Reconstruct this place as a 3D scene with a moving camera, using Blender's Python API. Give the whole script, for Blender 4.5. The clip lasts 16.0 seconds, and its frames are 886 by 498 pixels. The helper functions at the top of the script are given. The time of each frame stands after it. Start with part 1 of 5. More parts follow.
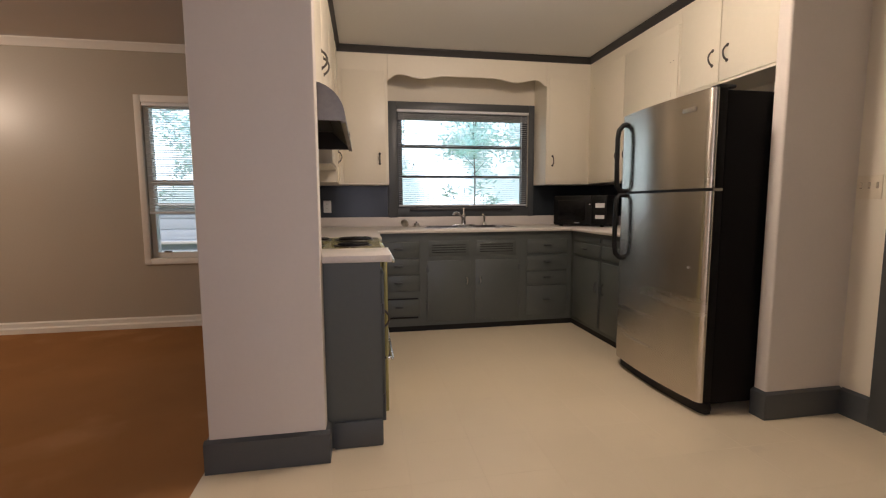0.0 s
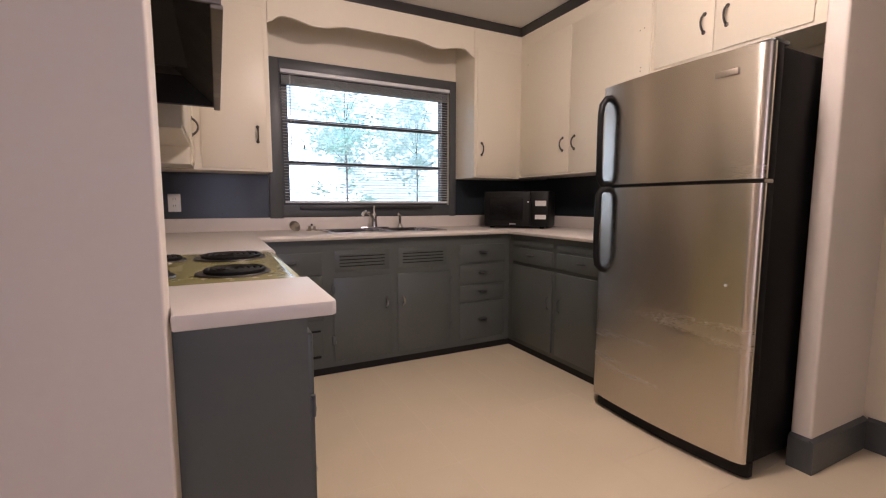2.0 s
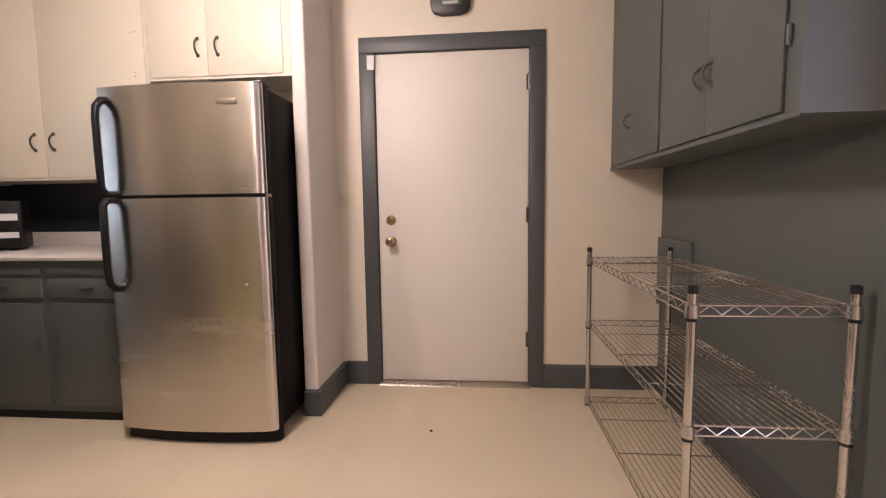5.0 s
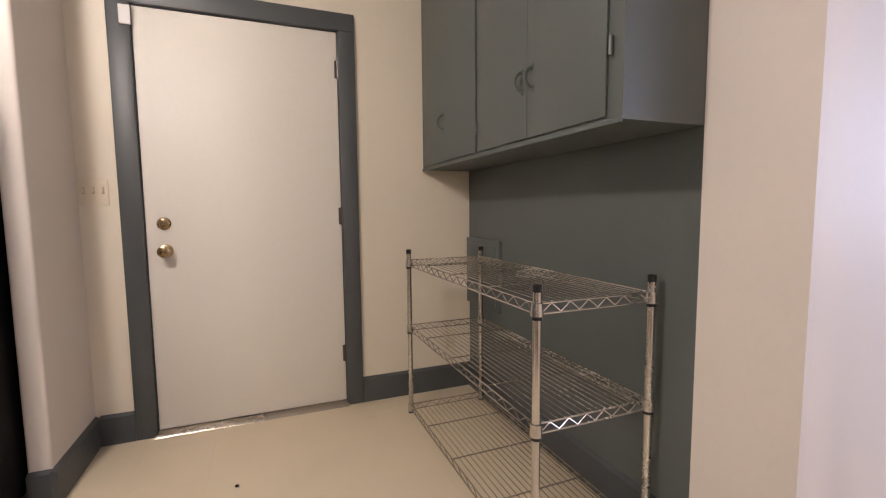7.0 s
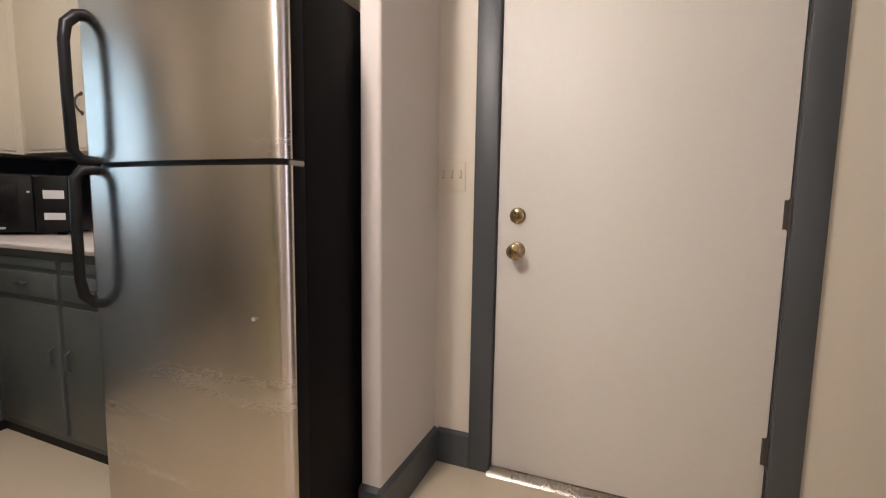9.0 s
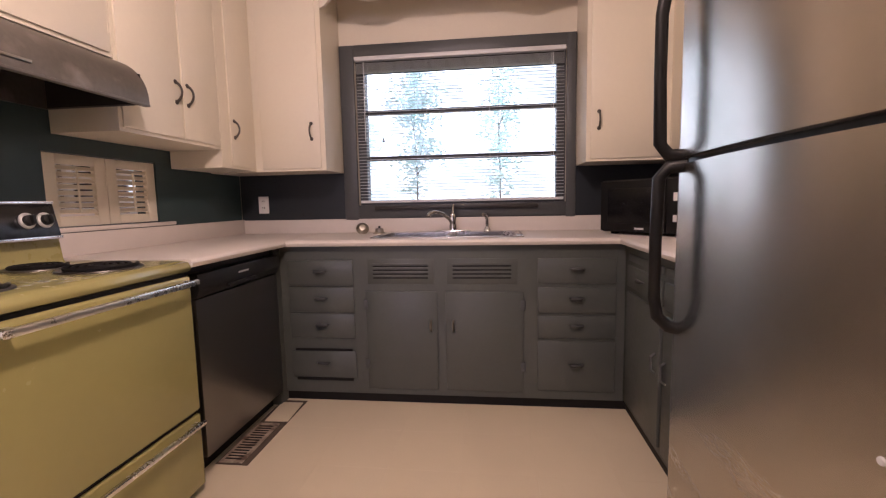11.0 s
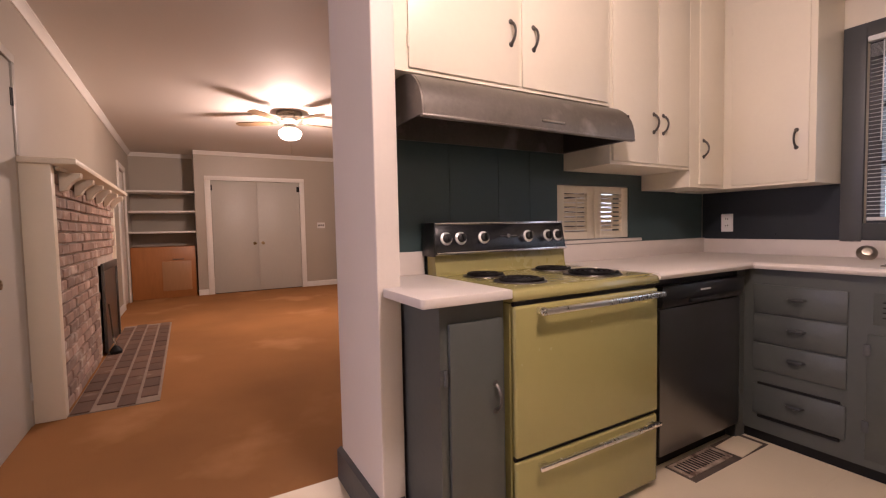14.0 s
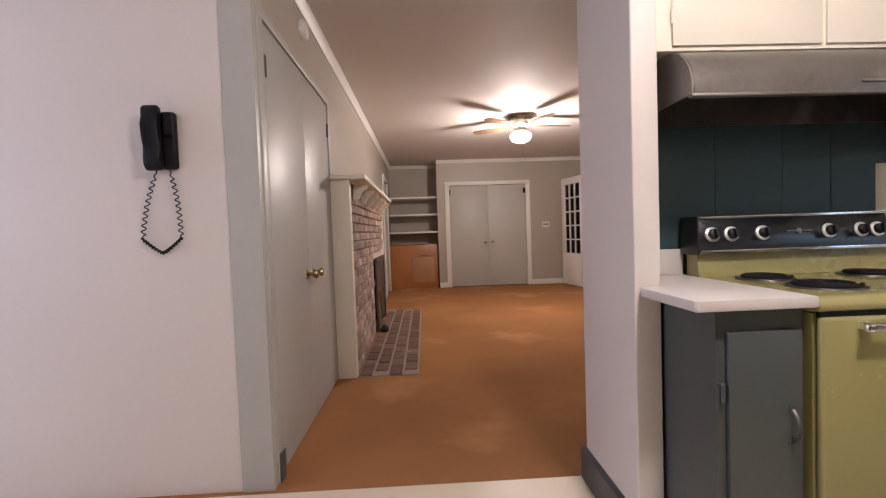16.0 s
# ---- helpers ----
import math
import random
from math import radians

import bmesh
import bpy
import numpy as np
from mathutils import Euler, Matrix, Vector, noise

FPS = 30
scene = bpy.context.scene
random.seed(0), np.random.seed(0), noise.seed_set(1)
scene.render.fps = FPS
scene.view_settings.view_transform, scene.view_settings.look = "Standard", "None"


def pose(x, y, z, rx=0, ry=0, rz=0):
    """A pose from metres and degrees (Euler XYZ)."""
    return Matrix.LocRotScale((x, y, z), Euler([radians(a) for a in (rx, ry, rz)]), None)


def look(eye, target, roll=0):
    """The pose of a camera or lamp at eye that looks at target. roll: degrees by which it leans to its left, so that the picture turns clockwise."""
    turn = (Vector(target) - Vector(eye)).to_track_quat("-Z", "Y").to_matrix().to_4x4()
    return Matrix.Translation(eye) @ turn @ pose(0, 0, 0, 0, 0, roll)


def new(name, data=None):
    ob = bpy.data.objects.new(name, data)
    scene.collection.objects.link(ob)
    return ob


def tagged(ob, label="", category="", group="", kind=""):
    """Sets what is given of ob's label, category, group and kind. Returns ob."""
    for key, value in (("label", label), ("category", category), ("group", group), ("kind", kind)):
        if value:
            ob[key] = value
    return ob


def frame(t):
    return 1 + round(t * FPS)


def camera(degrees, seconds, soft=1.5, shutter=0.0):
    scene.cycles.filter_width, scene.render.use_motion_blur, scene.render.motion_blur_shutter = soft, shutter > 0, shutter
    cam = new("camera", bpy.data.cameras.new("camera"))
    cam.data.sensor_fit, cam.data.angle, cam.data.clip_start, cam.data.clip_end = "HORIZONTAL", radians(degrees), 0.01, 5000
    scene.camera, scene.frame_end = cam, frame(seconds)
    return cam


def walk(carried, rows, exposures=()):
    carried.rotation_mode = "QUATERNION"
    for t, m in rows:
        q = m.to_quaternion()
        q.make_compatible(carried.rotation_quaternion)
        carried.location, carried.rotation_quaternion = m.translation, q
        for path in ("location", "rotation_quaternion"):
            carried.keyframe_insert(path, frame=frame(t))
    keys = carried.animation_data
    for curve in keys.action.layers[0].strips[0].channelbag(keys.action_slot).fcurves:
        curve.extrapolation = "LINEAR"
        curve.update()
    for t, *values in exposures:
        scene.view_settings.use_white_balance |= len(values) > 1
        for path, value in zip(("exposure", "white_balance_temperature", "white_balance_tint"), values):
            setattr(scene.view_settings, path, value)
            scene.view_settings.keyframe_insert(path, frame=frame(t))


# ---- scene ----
cam = camera(89.9, 16.0, soft=1.2)
PATH = [
    (0, (0.32, 0.22, 1.123), (0.665, 2.18, 0.92), -0.3),
    (0.5, (0.277, 0.488, 1.134), (0.866, 2.39, 0.94), 0.1),
    (1, (0.25, 0.731, 1.106), (0.861, 2.624, 0.904), -0.1),
    (1.5, (0.25, 0.985, 1.119), (0.856, 2.88, 0.913), -0.4),
    (2, (0.222, 1.247, 1.103), (1.119, 3.022, 0.896), 0.1),
    (2.5, (0.18, 1.39, 1.124), (1.562, 2.818, 0.896), -2.8),
    (2.7, (0.166, 1.345, 1.105), (1.664, 2.624, 0.886), -2.2),
    (3, (0.122, 1.34, 1.116), (1.801, 2.403, 0.888), -1.5),
    (3.5, (0.038, 1.282, 1.114), (1.852, 2.092, 0.889), -1.2),
    (4, (0.004, 1.232, 1.126), (1.877, 1.897, 0.906), -1.1),
    (4.5, (0.016, 1.21, 1.113), (1.956, 1.654, 0.919), -1.2),
    (5, (0.08, 1.21, 1.115), (2.064, 1.389, 0.933), -0.8),
    (5.2, (0.114, 1.228, 1.12), (2.106, 1.275, 0.939), -0.6),
    (7.3, (0.411, 1.321, 1.098), (2.255, 0.566, 0.92), -0.6),
    (7.5, (0.486, 1.278, 1.097), (2.355, 0.59, 0.915), -0.6),
    (8, (0.668, 1.228, 1.107), (2.644, 0.986, 0.915), 1.8),
    (8.5, (0.932, 1.264, 1.101), (2.912, 1.461, 0.899), 1.3),
    (9, (1.135, 1.408, 1.092), (2.98, 2.152, 0.883), 0.9),
    (9.2, (1.262, 1.41, 1.078), (2.937, 2.475, 0.883), 0.9),
    (9.5, (1.355, 1.477, 1.086), (2.694, 2.948, 0.873), 0.7),
    (10, (1.488, 1.635, 1.072), (2.314, 3.444, 0.858), 0.1),
    (10.2, (1.518, 1.707, 1.083), (2.133, 3.598, 0.868), 0.0),
    (12.3, (1.558, 1.745, 1.11), (0.328, 3.316, 0.962), -2.2),
    (12.5, (1.546, 1.726, 1.115), (0.228, 3.225, 0.979), -1.9),
    (13, (1.543, 1.675, 1.113), (0.108, 3.063, 0.996), -1.3),
    (13.5, (1.557, 1.618, 1.113), (-0.032, 2.828, 1.005), -1.0),
    (14, (1.557, 1.567, 1.111), (-0.172, 2.567, 1.012), -1.2),
    (14.5, (1.553, 1.523, 1.109), (-0.307, 2.253, 1.022), -1.6),
    (15, (1.555, 1.492, 1.104), (-0.393, 1.939, 1.027), -1.8),
    (15.5, (1.554, 1.46, 1.102), (-0.436, 1.638, 1.028), -2.1),
    (16, (1.541, 1.452, 1.104), (-0.456, 1.534, 1.029), -2.0),
]
# seconds, stops, white balance in kelvin and tint
EXPOSURE = [(0, -0.50, 6300, 15), (0.5, -0.46, 6050, 15), (1.5, -0.32, 6150, 23), (2.5, -0.16, 5850, 24), (3.5, -0.14, 6450, 24), (5, 0.10, 5900, 24), (7.5, 0.10, 5620, 13), (8.5, 0.06, 5620, 13),
            (9.5, 0.02, 5480, 17), (10.2, -0.05, 6000, 26), (12.5, -0.10, 6450, 42), (13.5, -0.19, 6500, 40), (14.5, 0.07, 5950, 27), (15.5, 0.07, 5500, 20), (16, 0.0, 5420, 17)]
walk(cam, [(t, look(eye, target, roll)) for t, eye, target, roll in PATH], EXPOSURE)

# ---- world, sun and lamps ----
world = bpy.data.worlds.new("sky")
scene.world = world
world.use_nodes = True
wn = world.node_tree.nodes
sky = wn.new("ShaderNodeTexSky")
sky.sky_type, sky.sun_disc = "NISHITA", False
sky.sun_elevation, sky.sun_rotation = radians(48), radians(200)
wn["Background"].inputs[1].default_value = 0.15
world.node_tree.links.new(sky.outputs[0], wn["Background"].inputs[0])
sun = new("sun", bpy.data.lights.new("sun", "SUN"))
sun.data.energy, sun.data.angle, sun.data.color = 3.0, radians(0.6), (1, 0.95, 0.86)
sun.matrix_world = look((0, -20, 30), (4, 8, 0))


def lamp(name, kind, m, watts, colour, size=0.1, size_y=None):
    ob = new(name, bpy.data.lights.new(name, kind))
    ob.matrix_world, ob.data.energy, ob.data.color = m, watts, colour
    if kind == "AREA":
        ob.data.size = size
        if size_y:
            ob.data.shape, ob.data.size_y = "RECTANGLE", size_y
    else:
        ob.data.shadow_soft_size = size
    return ob


WARM = (1.0, 0.83, 0.66)
lamp("kitchen_bulb", "POINT", pose(1.25, 2.30, 2.385), 66, WARM, 0.08)
# second, downward lamp at the same unseen fixture, added to balance the walls
lamp("kitchen_down_fill", "AREA", pose(1.25, 2.30, 2.375), 6, WARM, 0.16)
lamp("fan_bulb", "POINT", pose(-4.05, 2.71, 2.24), 130, (1.0, 0.79, 0.58), 0.08)
# cool area lamps standing in for daylight at assumed windows, never in view
lamp("passage_sky_fill", "AREA", pose(-0.46, -0.76, 1.48, 90, 0, -90), 11, (0.90, 0.84, 0.92), 0.78, 1.05)
lamp("hall_window_sky", "AREA", pose(0.30, -3.05, 1.45, 90, 0, 0), 42, (0.80, 0.82, 1.0), 1.1, 1.2)


# ---- materials ----
def mat(name, colour, rough=0.5, metal=0.0, var=0.10, scale=6.0, fine=90.0, bump=0.05, stretch=(1, 1, 1), spec=0.5, rvar=0.1,
        stain=None, stain_at=0.62, coat=0.0):
    m = bpy.data.materials.new(name)
    m.use_nodes = True
    n, lk = m.node_tree.nodes, m.node_tree.links
    b = n["Principled BSDF"]
    b.inputs["Metallic"].default_value = metal
    b.inputs["Specular IOR Level"].default_value = spec
    b.inputs["Coat Weight"].default_value = coat
    mp = n.new("ShaderNodeMapping")
    mp.inputs["Scale"].default_value = stretch
    geo = n.new("ShaderNodeNewGeometry")
    lk.new(geo.outputs["Position"], mp.inputs[0])
    big, small = n.new("ShaderNodeTexNoise"), n.new("ShaderNodeTexNoise")
    for t, sc, de in ((big, scale * 0.4, 5), (small, fine, 3)):
        t.inputs["Scale"].default_value, t.inputs["Detail"].default_value = sc, de
        lk.new(mp.outputs[0], t.inputs[0])
    mix = n.new("ShaderNodeMath")
    mix.operation = "MULTIPLY_ADD"
    lk.new(small.outputs[0], mix.inputs[0])
    mix.inputs[1].default_value = 0.45
    lk.new(big.outputs[0], mix.inputs[2])
    ramp = n.new("ShaderNodeMapRange")
    ramp.inputs[1].default_value, ramp.inputs[2].default_value = 0.45, 1.0
    ramp.inputs[3].default_value, ramp.inputs[4].default_value = 1 - var, 1 + var
    lk.new(mix.outputs[0], ramp.inputs[0])
    col = n.new("ShaderNodeVectorMath")
    col.operation = "SCALE"
    col.inputs[0].default_value = colour
    lk.new(ramp.outputs[0], col.inputs["Scale"])
    out = col.outputs[0]
    if stain:
        sn = n.new("ShaderNodeTexNoise")
        sn.inputs["Scale"].default_value, sn.inputs["Detail"].default_value = scale * 0.55, 8
        lk.new(geo.outputs["Position"], sn.inputs[0])
        sr = n.new("ShaderNodeMapRange")
        sr.inputs[1].default_value, sr.inputs[2].default_value = stain_at, stain_at + 0.12
        lk.new(sn.outputs[0], sr.inputs[0])
        mx = n.new("ShaderNodeMix")
        mx.data_type = "RGBA"
        lk.new(sr.outputs[0], mx.inputs[0])
        lk.new(out, mx.inputs[6])
        mx.inputs[7].default_value = (*stain, 1)
        out = mx.outputs[2]
    lk.new(out, b.inputs["Base Color"])
    rr = n.new("ShaderNodeMapRange")
    rr.inputs[1].default_value, rr.inputs[2].default_value = 0.4, 1.0
    rr.inputs[3].default_value, rr.inputs[4].default_value = max(0.02, rough - rvar), min(1, rough + rvar)
    lk.new(mix.outputs[0], rr.inputs[0])
    lk.new(rr.outputs[0], b.inputs["Roughness"])
    if bump:
        bp = n.new("ShaderNodeBump")
        bp.inputs["Strength"].default_value, bp.inputs["Distance"].default_value = bump, 0.004
        lk.new(small.outputs[0], bp.inputs["Height"])
        lk.new(bp.outputs[0], b.inputs["Normal"])
    return m


def varied(m, amount):
    """Vary a piece material from object to object."""
    n, lk = m.node_tree.nodes, m.node_tree.links
    b = n["Principled BSDF"]
    src = b.inputs["Base Color"].links[0].from_socket
    info, rng, sc = n.new("ShaderNodeObjectInfo"), n.new("ShaderNodeMapRange"), n.new("ShaderNodeVectorMath")
    rng.inputs[3].default_value, rng.inputs[4].default_value = 1 - amount, 1 + amount
    sc.operation = "SCALE"
    lk.new(info.outputs["Random"], rng.inputs[0])
    lk.new(src, sc.inputs[0])
    lk.new(rng.outputs[0], sc.inputs["Scale"])
    lk.new(sc.outputs[0], b.inputs["Base Color"])
    return m


def glow(name, colour, strength):
    m = bpy.data.materials.new(name)
    m.use_nodes = True
    b = m.node_tree.nodes["Principled BSDF"]
    b.inputs["Base Color"].default_value = (*colour, 1)
    b.inputs["Emission Color"].default_value = (*colour, 1)
    b.inputs["Emission Strength"].default_value = strength
    return m


def glass_mat(name):
    m = bpy.data.materials.new(name)
    m.use_nodes = True
    n, lk = m.node_tree.nodes, m.node_tree.links
    tr, gl, fr, mx = n.new("ShaderNodeBsdfTransparent"), n.new("ShaderNodeBsdfGlossy"), n.new("ShaderNodeFresnel"), n.new("ShaderNodeMixShader")
    gl.inputs["Roughness"].default_value = 0.02
    lk.new(fr.outputs[0], mx.inputs[0])
    lk.new(tr.outputs[0], mx.inputs[1])
    lk.new(gl.outputs[0], mx.inputs[2])
    lk.new(mx.outputs[0], n["Material Output"].inputs[0])
    return m


M_WALL = mat("cream_wall_paint", (0.76, 0.69, 0.565), 0.55, var=0.03, scale=2, fine=60, bump=0.06)
M_PINK = mat("pale_wall_paint", (0.73, 0.665, 0.60), 0.5, var=0.03, scale=2, fine=60, bump=0.06)
M_CAB = mat("cream_gloss_paint", (0.80, 0.735, 0.60), 0.36, var=0.025, scale=3, fine=40, bump=0.03)
M_CEIL = mat("white_ceiling_paint", (0.70, 0.69, 0.66), 0.8, var=0.03, scale=1.5, fine=80, bump=0.06)
M_DARK = mat("dark_green_grey_paint", (0.042, 0.074, 0.077), 0.36, var=0.08, scale=3, fine=50, bump=0.04)
M_BAND = mat("charcoal_splash_paint", (0.021, 0.027, 0.033), 0.34, var=0.08, scale=3, fine=50, bump=0.04)
M_HANDLE = mat("black_handle_plastic", (0.006, 0.006, 0.006), 0.42, var=0.1, bump=0.01, spec=0.25)
M_PULL = mat("dark_painted_pull", (0.045, 0.047, 0.047), 0.42, var=0.15, bump=0.02)
M_GREYWALL = mat("grey_green_wall_paint", (0.098, 0.110, 0.104), 0.45, var=0.06, scale=2, fine=60, bump=0.05)
M_GREY = mat("slate_grey_cabinet_paint", (0.080, 0.088, 0.081), 0.40, var=0.07, scale=4, fine=45, bump=0.04)
M_TRIM = mat("dark_grey_trim_paint", (0.074, 0.079, 0.082), 0.42, var=0.07, scale=5, fine=60, bump=0.03)
M_CROWN = mat("near_black_crown_paint", (0.030, 0.028, 0.027), 0.42, var=0.1, scale=5, fine=60, bump=0.03)
M_TOE = mat("black_toe_kick", (0.009, 0.008, 0.008), 0.6, var=0.15, spec=0.25)
M_TILE = varied(mat("cream_vinyl_tile", (0.72, 0.615, 0.448), 0.42, var=0.04, scale=5, fine=150, bump=0.02, stain=(0.58, 0.49, 0.37), stain_at=0.66), 0.005)
M_GROUT = mat("worn_tile_joint", (0.72, 0.615, 0.45), 0.7, var=0.1)
M_LAM = mat("pale_laminate", (0.72, 0.66, 0.61), 0.40, var=0.03, scale=20, fine=220, bump=0.01)
M_STEEL = mat("brushed_stainless", (0.62, 0.575, 0.52), 0.27, 1.0, var=0.012, scale=2, fine=60, bump=0.0, stretch=(1, 1, 14), rvar=0.006)
for _m in (M_STEEL,):
    _n, _b = _m.node_tree.nodes, _m.node_tree.nodes["Principled BSDF"]
    _t = _n.new("ShaderNodeTangent")
    _t.direction_type, _t.axis = "RADIAL", "Z"
    _m.node_tree.links.new(_t.outputs[0], _b.inputs["Tangent"])
    _b.inputs["Anisotropic"].default_value, _b.inputs["Anisotropic Rotation"].default_value = 0.88, 0.25
M_STEELDK = mat("dark_brushed_stainless", (0.23, 0.22, 0.215), 0.30, 1.0, var=0.015, scale=2, fine=60, bump=0.0, stretch=(1, 1, 14), rvar=0.008)
M_SINK = mat("sink_steel", (0.56, 0.54, 0.52), 0.22, 1.0, var=0.06, scale=12, fine=120, bump=0.01)
M_CHROME = mat("chrome", (0.72, 0.71, 0.70), 0.12, 1.0, var=0.03, bump=0)
M_WIRE = mat("chromed_wire", (0.62, 0.59, 0.55), 0.22, 1.0, var=0.06, bump=0)
M_BLACK = mat("black_plastic", (0.009, 0.009, 0.009), 0.34, var=0.1, bump=0.01)
M_FRSIDE = mat("black_textured_steel", (0.006, 0.0055, 0.0055), 0.5, var=0.1, fine=300, bump=0.12, spec=0.1)
M_HOOD = mat("stained_hood_metal", (0.20, 0.178, 0.157), 0.42, 0.75, var=0.25, scale=9, fine=60, bump=0.03, stain=(0.36, 0.325, 0.29), stain_at=0.58)
M_SUB = mat("dusty_subfloor", (0.10, 0.075, 0.055), 0.9, var=0.4, scale=30, fine=150, bump=0.2)
M_REG = mat("rusted_register_metal", (0.46, 0.37, 0.29), 0.6, 0.3, var=0.3, scale=30, fine=120, bump=0.1, stain=(0.16, 0.10, 0.07), stain_at=0.52)
M_BAR = mat("polished_bar", (0.86, 0.85, 0.83), 0.26, 1.0, var=0.03, bump=0)
M_LINING = mat("dark_hood_lining", (0.022, 0.017, 0.014), 0.55, var=0.4, scale=12, fine=60, bump=0.03)
M_RING = mat("satin_aluminium", (0.80, 0.80, 0.79), 0.34, 0.45, var=0.05, bump=0)
M_AVO = mat("avocado_enamel", (0.345, 0.308, 0.118), 0.22, var=0.03, scale=3, fine=30, bump=0.0, coat=0.3)
M_IRON = mat("iron_handle", (0.10, 0.09, 0.08), 0.38, 0.7, var=0.2, bump=0.04)
M_BRASS = mat("aged_brass", (0.36, 0.27, 0.15), 0.24, 1.0, var=0.15, bump=0.01)
M_WHITE = mat("white_trim_paint", (0.79, 0.77, 0.73), 0.4, var=0.03, scale=4, fine=60, bump=0.03)
M_DOORW = mat("white_door_paint", (0.78, 0.735, 0.66), 0.42, var=0.03, scale=3, fine=50, bump=0.03, stain=(0.72, 0.66, 0.58), stain_at=0.68)
M_SLOT = mat("worn_switch_slot", (0.40, 0.34, 0.26), 0.5, var=0.1, bump=0)
M_PLATE = mat("cream_plastic", (0.72, 0.64, 0.50), 0.4, var=0.04, bump=0)
M_WPLATE = mat("white_plastic", (0.75, 0.74, 0.72), 0.4, var=0.03, bump=0)
M_DENWALL = mat("greige_wall_paint", (0.425, 0.385, 0.320), 0.42, var=0.04, scale=2, fine=60, bump=0.05)
M_DENDOOR = mat("sage_grey_door_paint", (0.47, 0.46, 0.42), 0.40, var=0.05, scale=3, fine=40, bump=0.06, stretch=(1, 1, 0.35))
M_DENCEIL = mat("den_ceiling_paint", (0.68, 0.64, 0.60), 0.7, var=0.03, scale=2, fine=90, bump=0.05)
M_CARPET = mat("rust_carpet", (0.335, 0.160, 0.060), 0.95, var=0.22, scale=2.6, fine=330, bump=0.6, stain=(0.44, 0.225, 0.095), stain_at=0.56, spec=0.1)
M_BRICK = varied(mat("limewashed_brick", (0.32, 0.22, 0.175), 0.85, var=0.30, scale=14, fine=110, bump=0.35, stain=(0.46, 0.38, 0.32), stain_at=0.54), 0.28)
M_HBRICK = varied(mat("hearth_brick", (0.135, 0.078, 0.054), 0.75, var=0.25, scale=14, fine=110, bump=0.3, stain=(0.22, 0.155, 0.12), stain_at=0.62), 0.30)
M_MORTAR = mat("pale_mortar", (0.50, 0.43, 0.37), 0.9, var=0.15, scale=20, fine=150, bump=0.3)
M_HMORTAR = mat("grey_hearth_mortar", (0.30, 0.235, 0.19), 0.9, var=0.2, scale=20, fine=150, bump=0.3)
M_SOOT = mat("soot", (0.02, 0.018, 0.016), 0.9, var=0.3)
M_WOOD = mat("orange_plywood", (0.38, 0.155, 0.045), 0.42, var=0.20, scale=5, fine=24, bump=0.05, stretch=(1, 1, 0.18))
M_BLADE = mat("fan_blade_wood", (0.17, 0.105, 0.05), 0.35, var=0.2, scale=6, fine=40, stretch=(1, 6, 1))
M_PEWTER = mat("pewter_metal", (0.40, 0.36, 0.30), 0.3, 0.9, var=0.1, bump=0)
M_SHADE = glow("lit_glass_shade", (1.0, 0.86, 0.66), 14.0)
M_SLAT = mat("white_blind_slat", (0.72, 0.73, 0.74), 0.4, var=0.04, bump=0)
M_GLASS = glass_mat("window_glass")
M_GRASS = mat("lawn", (0.07, 0.11, 0.03), 0.9, var=0.3, scale=3, fine=60, bump=0.5)
M_LEAF = varied(mat("washed_out_leaf", (0.09, 0.14, 0.09), 0.55, var=0.35, scale=2, fine=20, bump=0), 0.3)
M_LEAF.node_tree.nodes["Principled BSDF"].inputs["Transmission Weight"].default_value = 0.0
_n, _l = M_LEAF.node_tree.nodes, M_LEAF.node_tree.links
_tr, _ad = _n.new("ShaderNodeBsdfTranslucent"), _n.new("ShaderNodeAddShader")
# near-white translucent colour pales the leaves, putting the glare of daylight into them
_tr.inputs[0].default_value = (0.76, 0.86, 0.90, 1)
_l.new(_n["Principled BSDF"].outputs[0], _ad.inputs[0])
_l.new(_tr.outputs[0], _ad.inputs[1])
_l.new(_ad.outputs[0], _n["Material Output"].inputs[0])
M_BARK = mat("bark", (0.24, 0.22, 0.19), 0.9, var=0.3, scale=8, fine=40, bump=0.5)
M_SIDING = mat("pale_blue_siding", (0.66, 0.74, 0.84), 0.6, var=0.06, scale=2, fine=40, bump=0.05)
M_MARK = mat("pale_print", (0.55, 0.55, 0.53), 0.5, var=0.02, bump=0)

# ---- building helpers ----
ORIGIN = {}


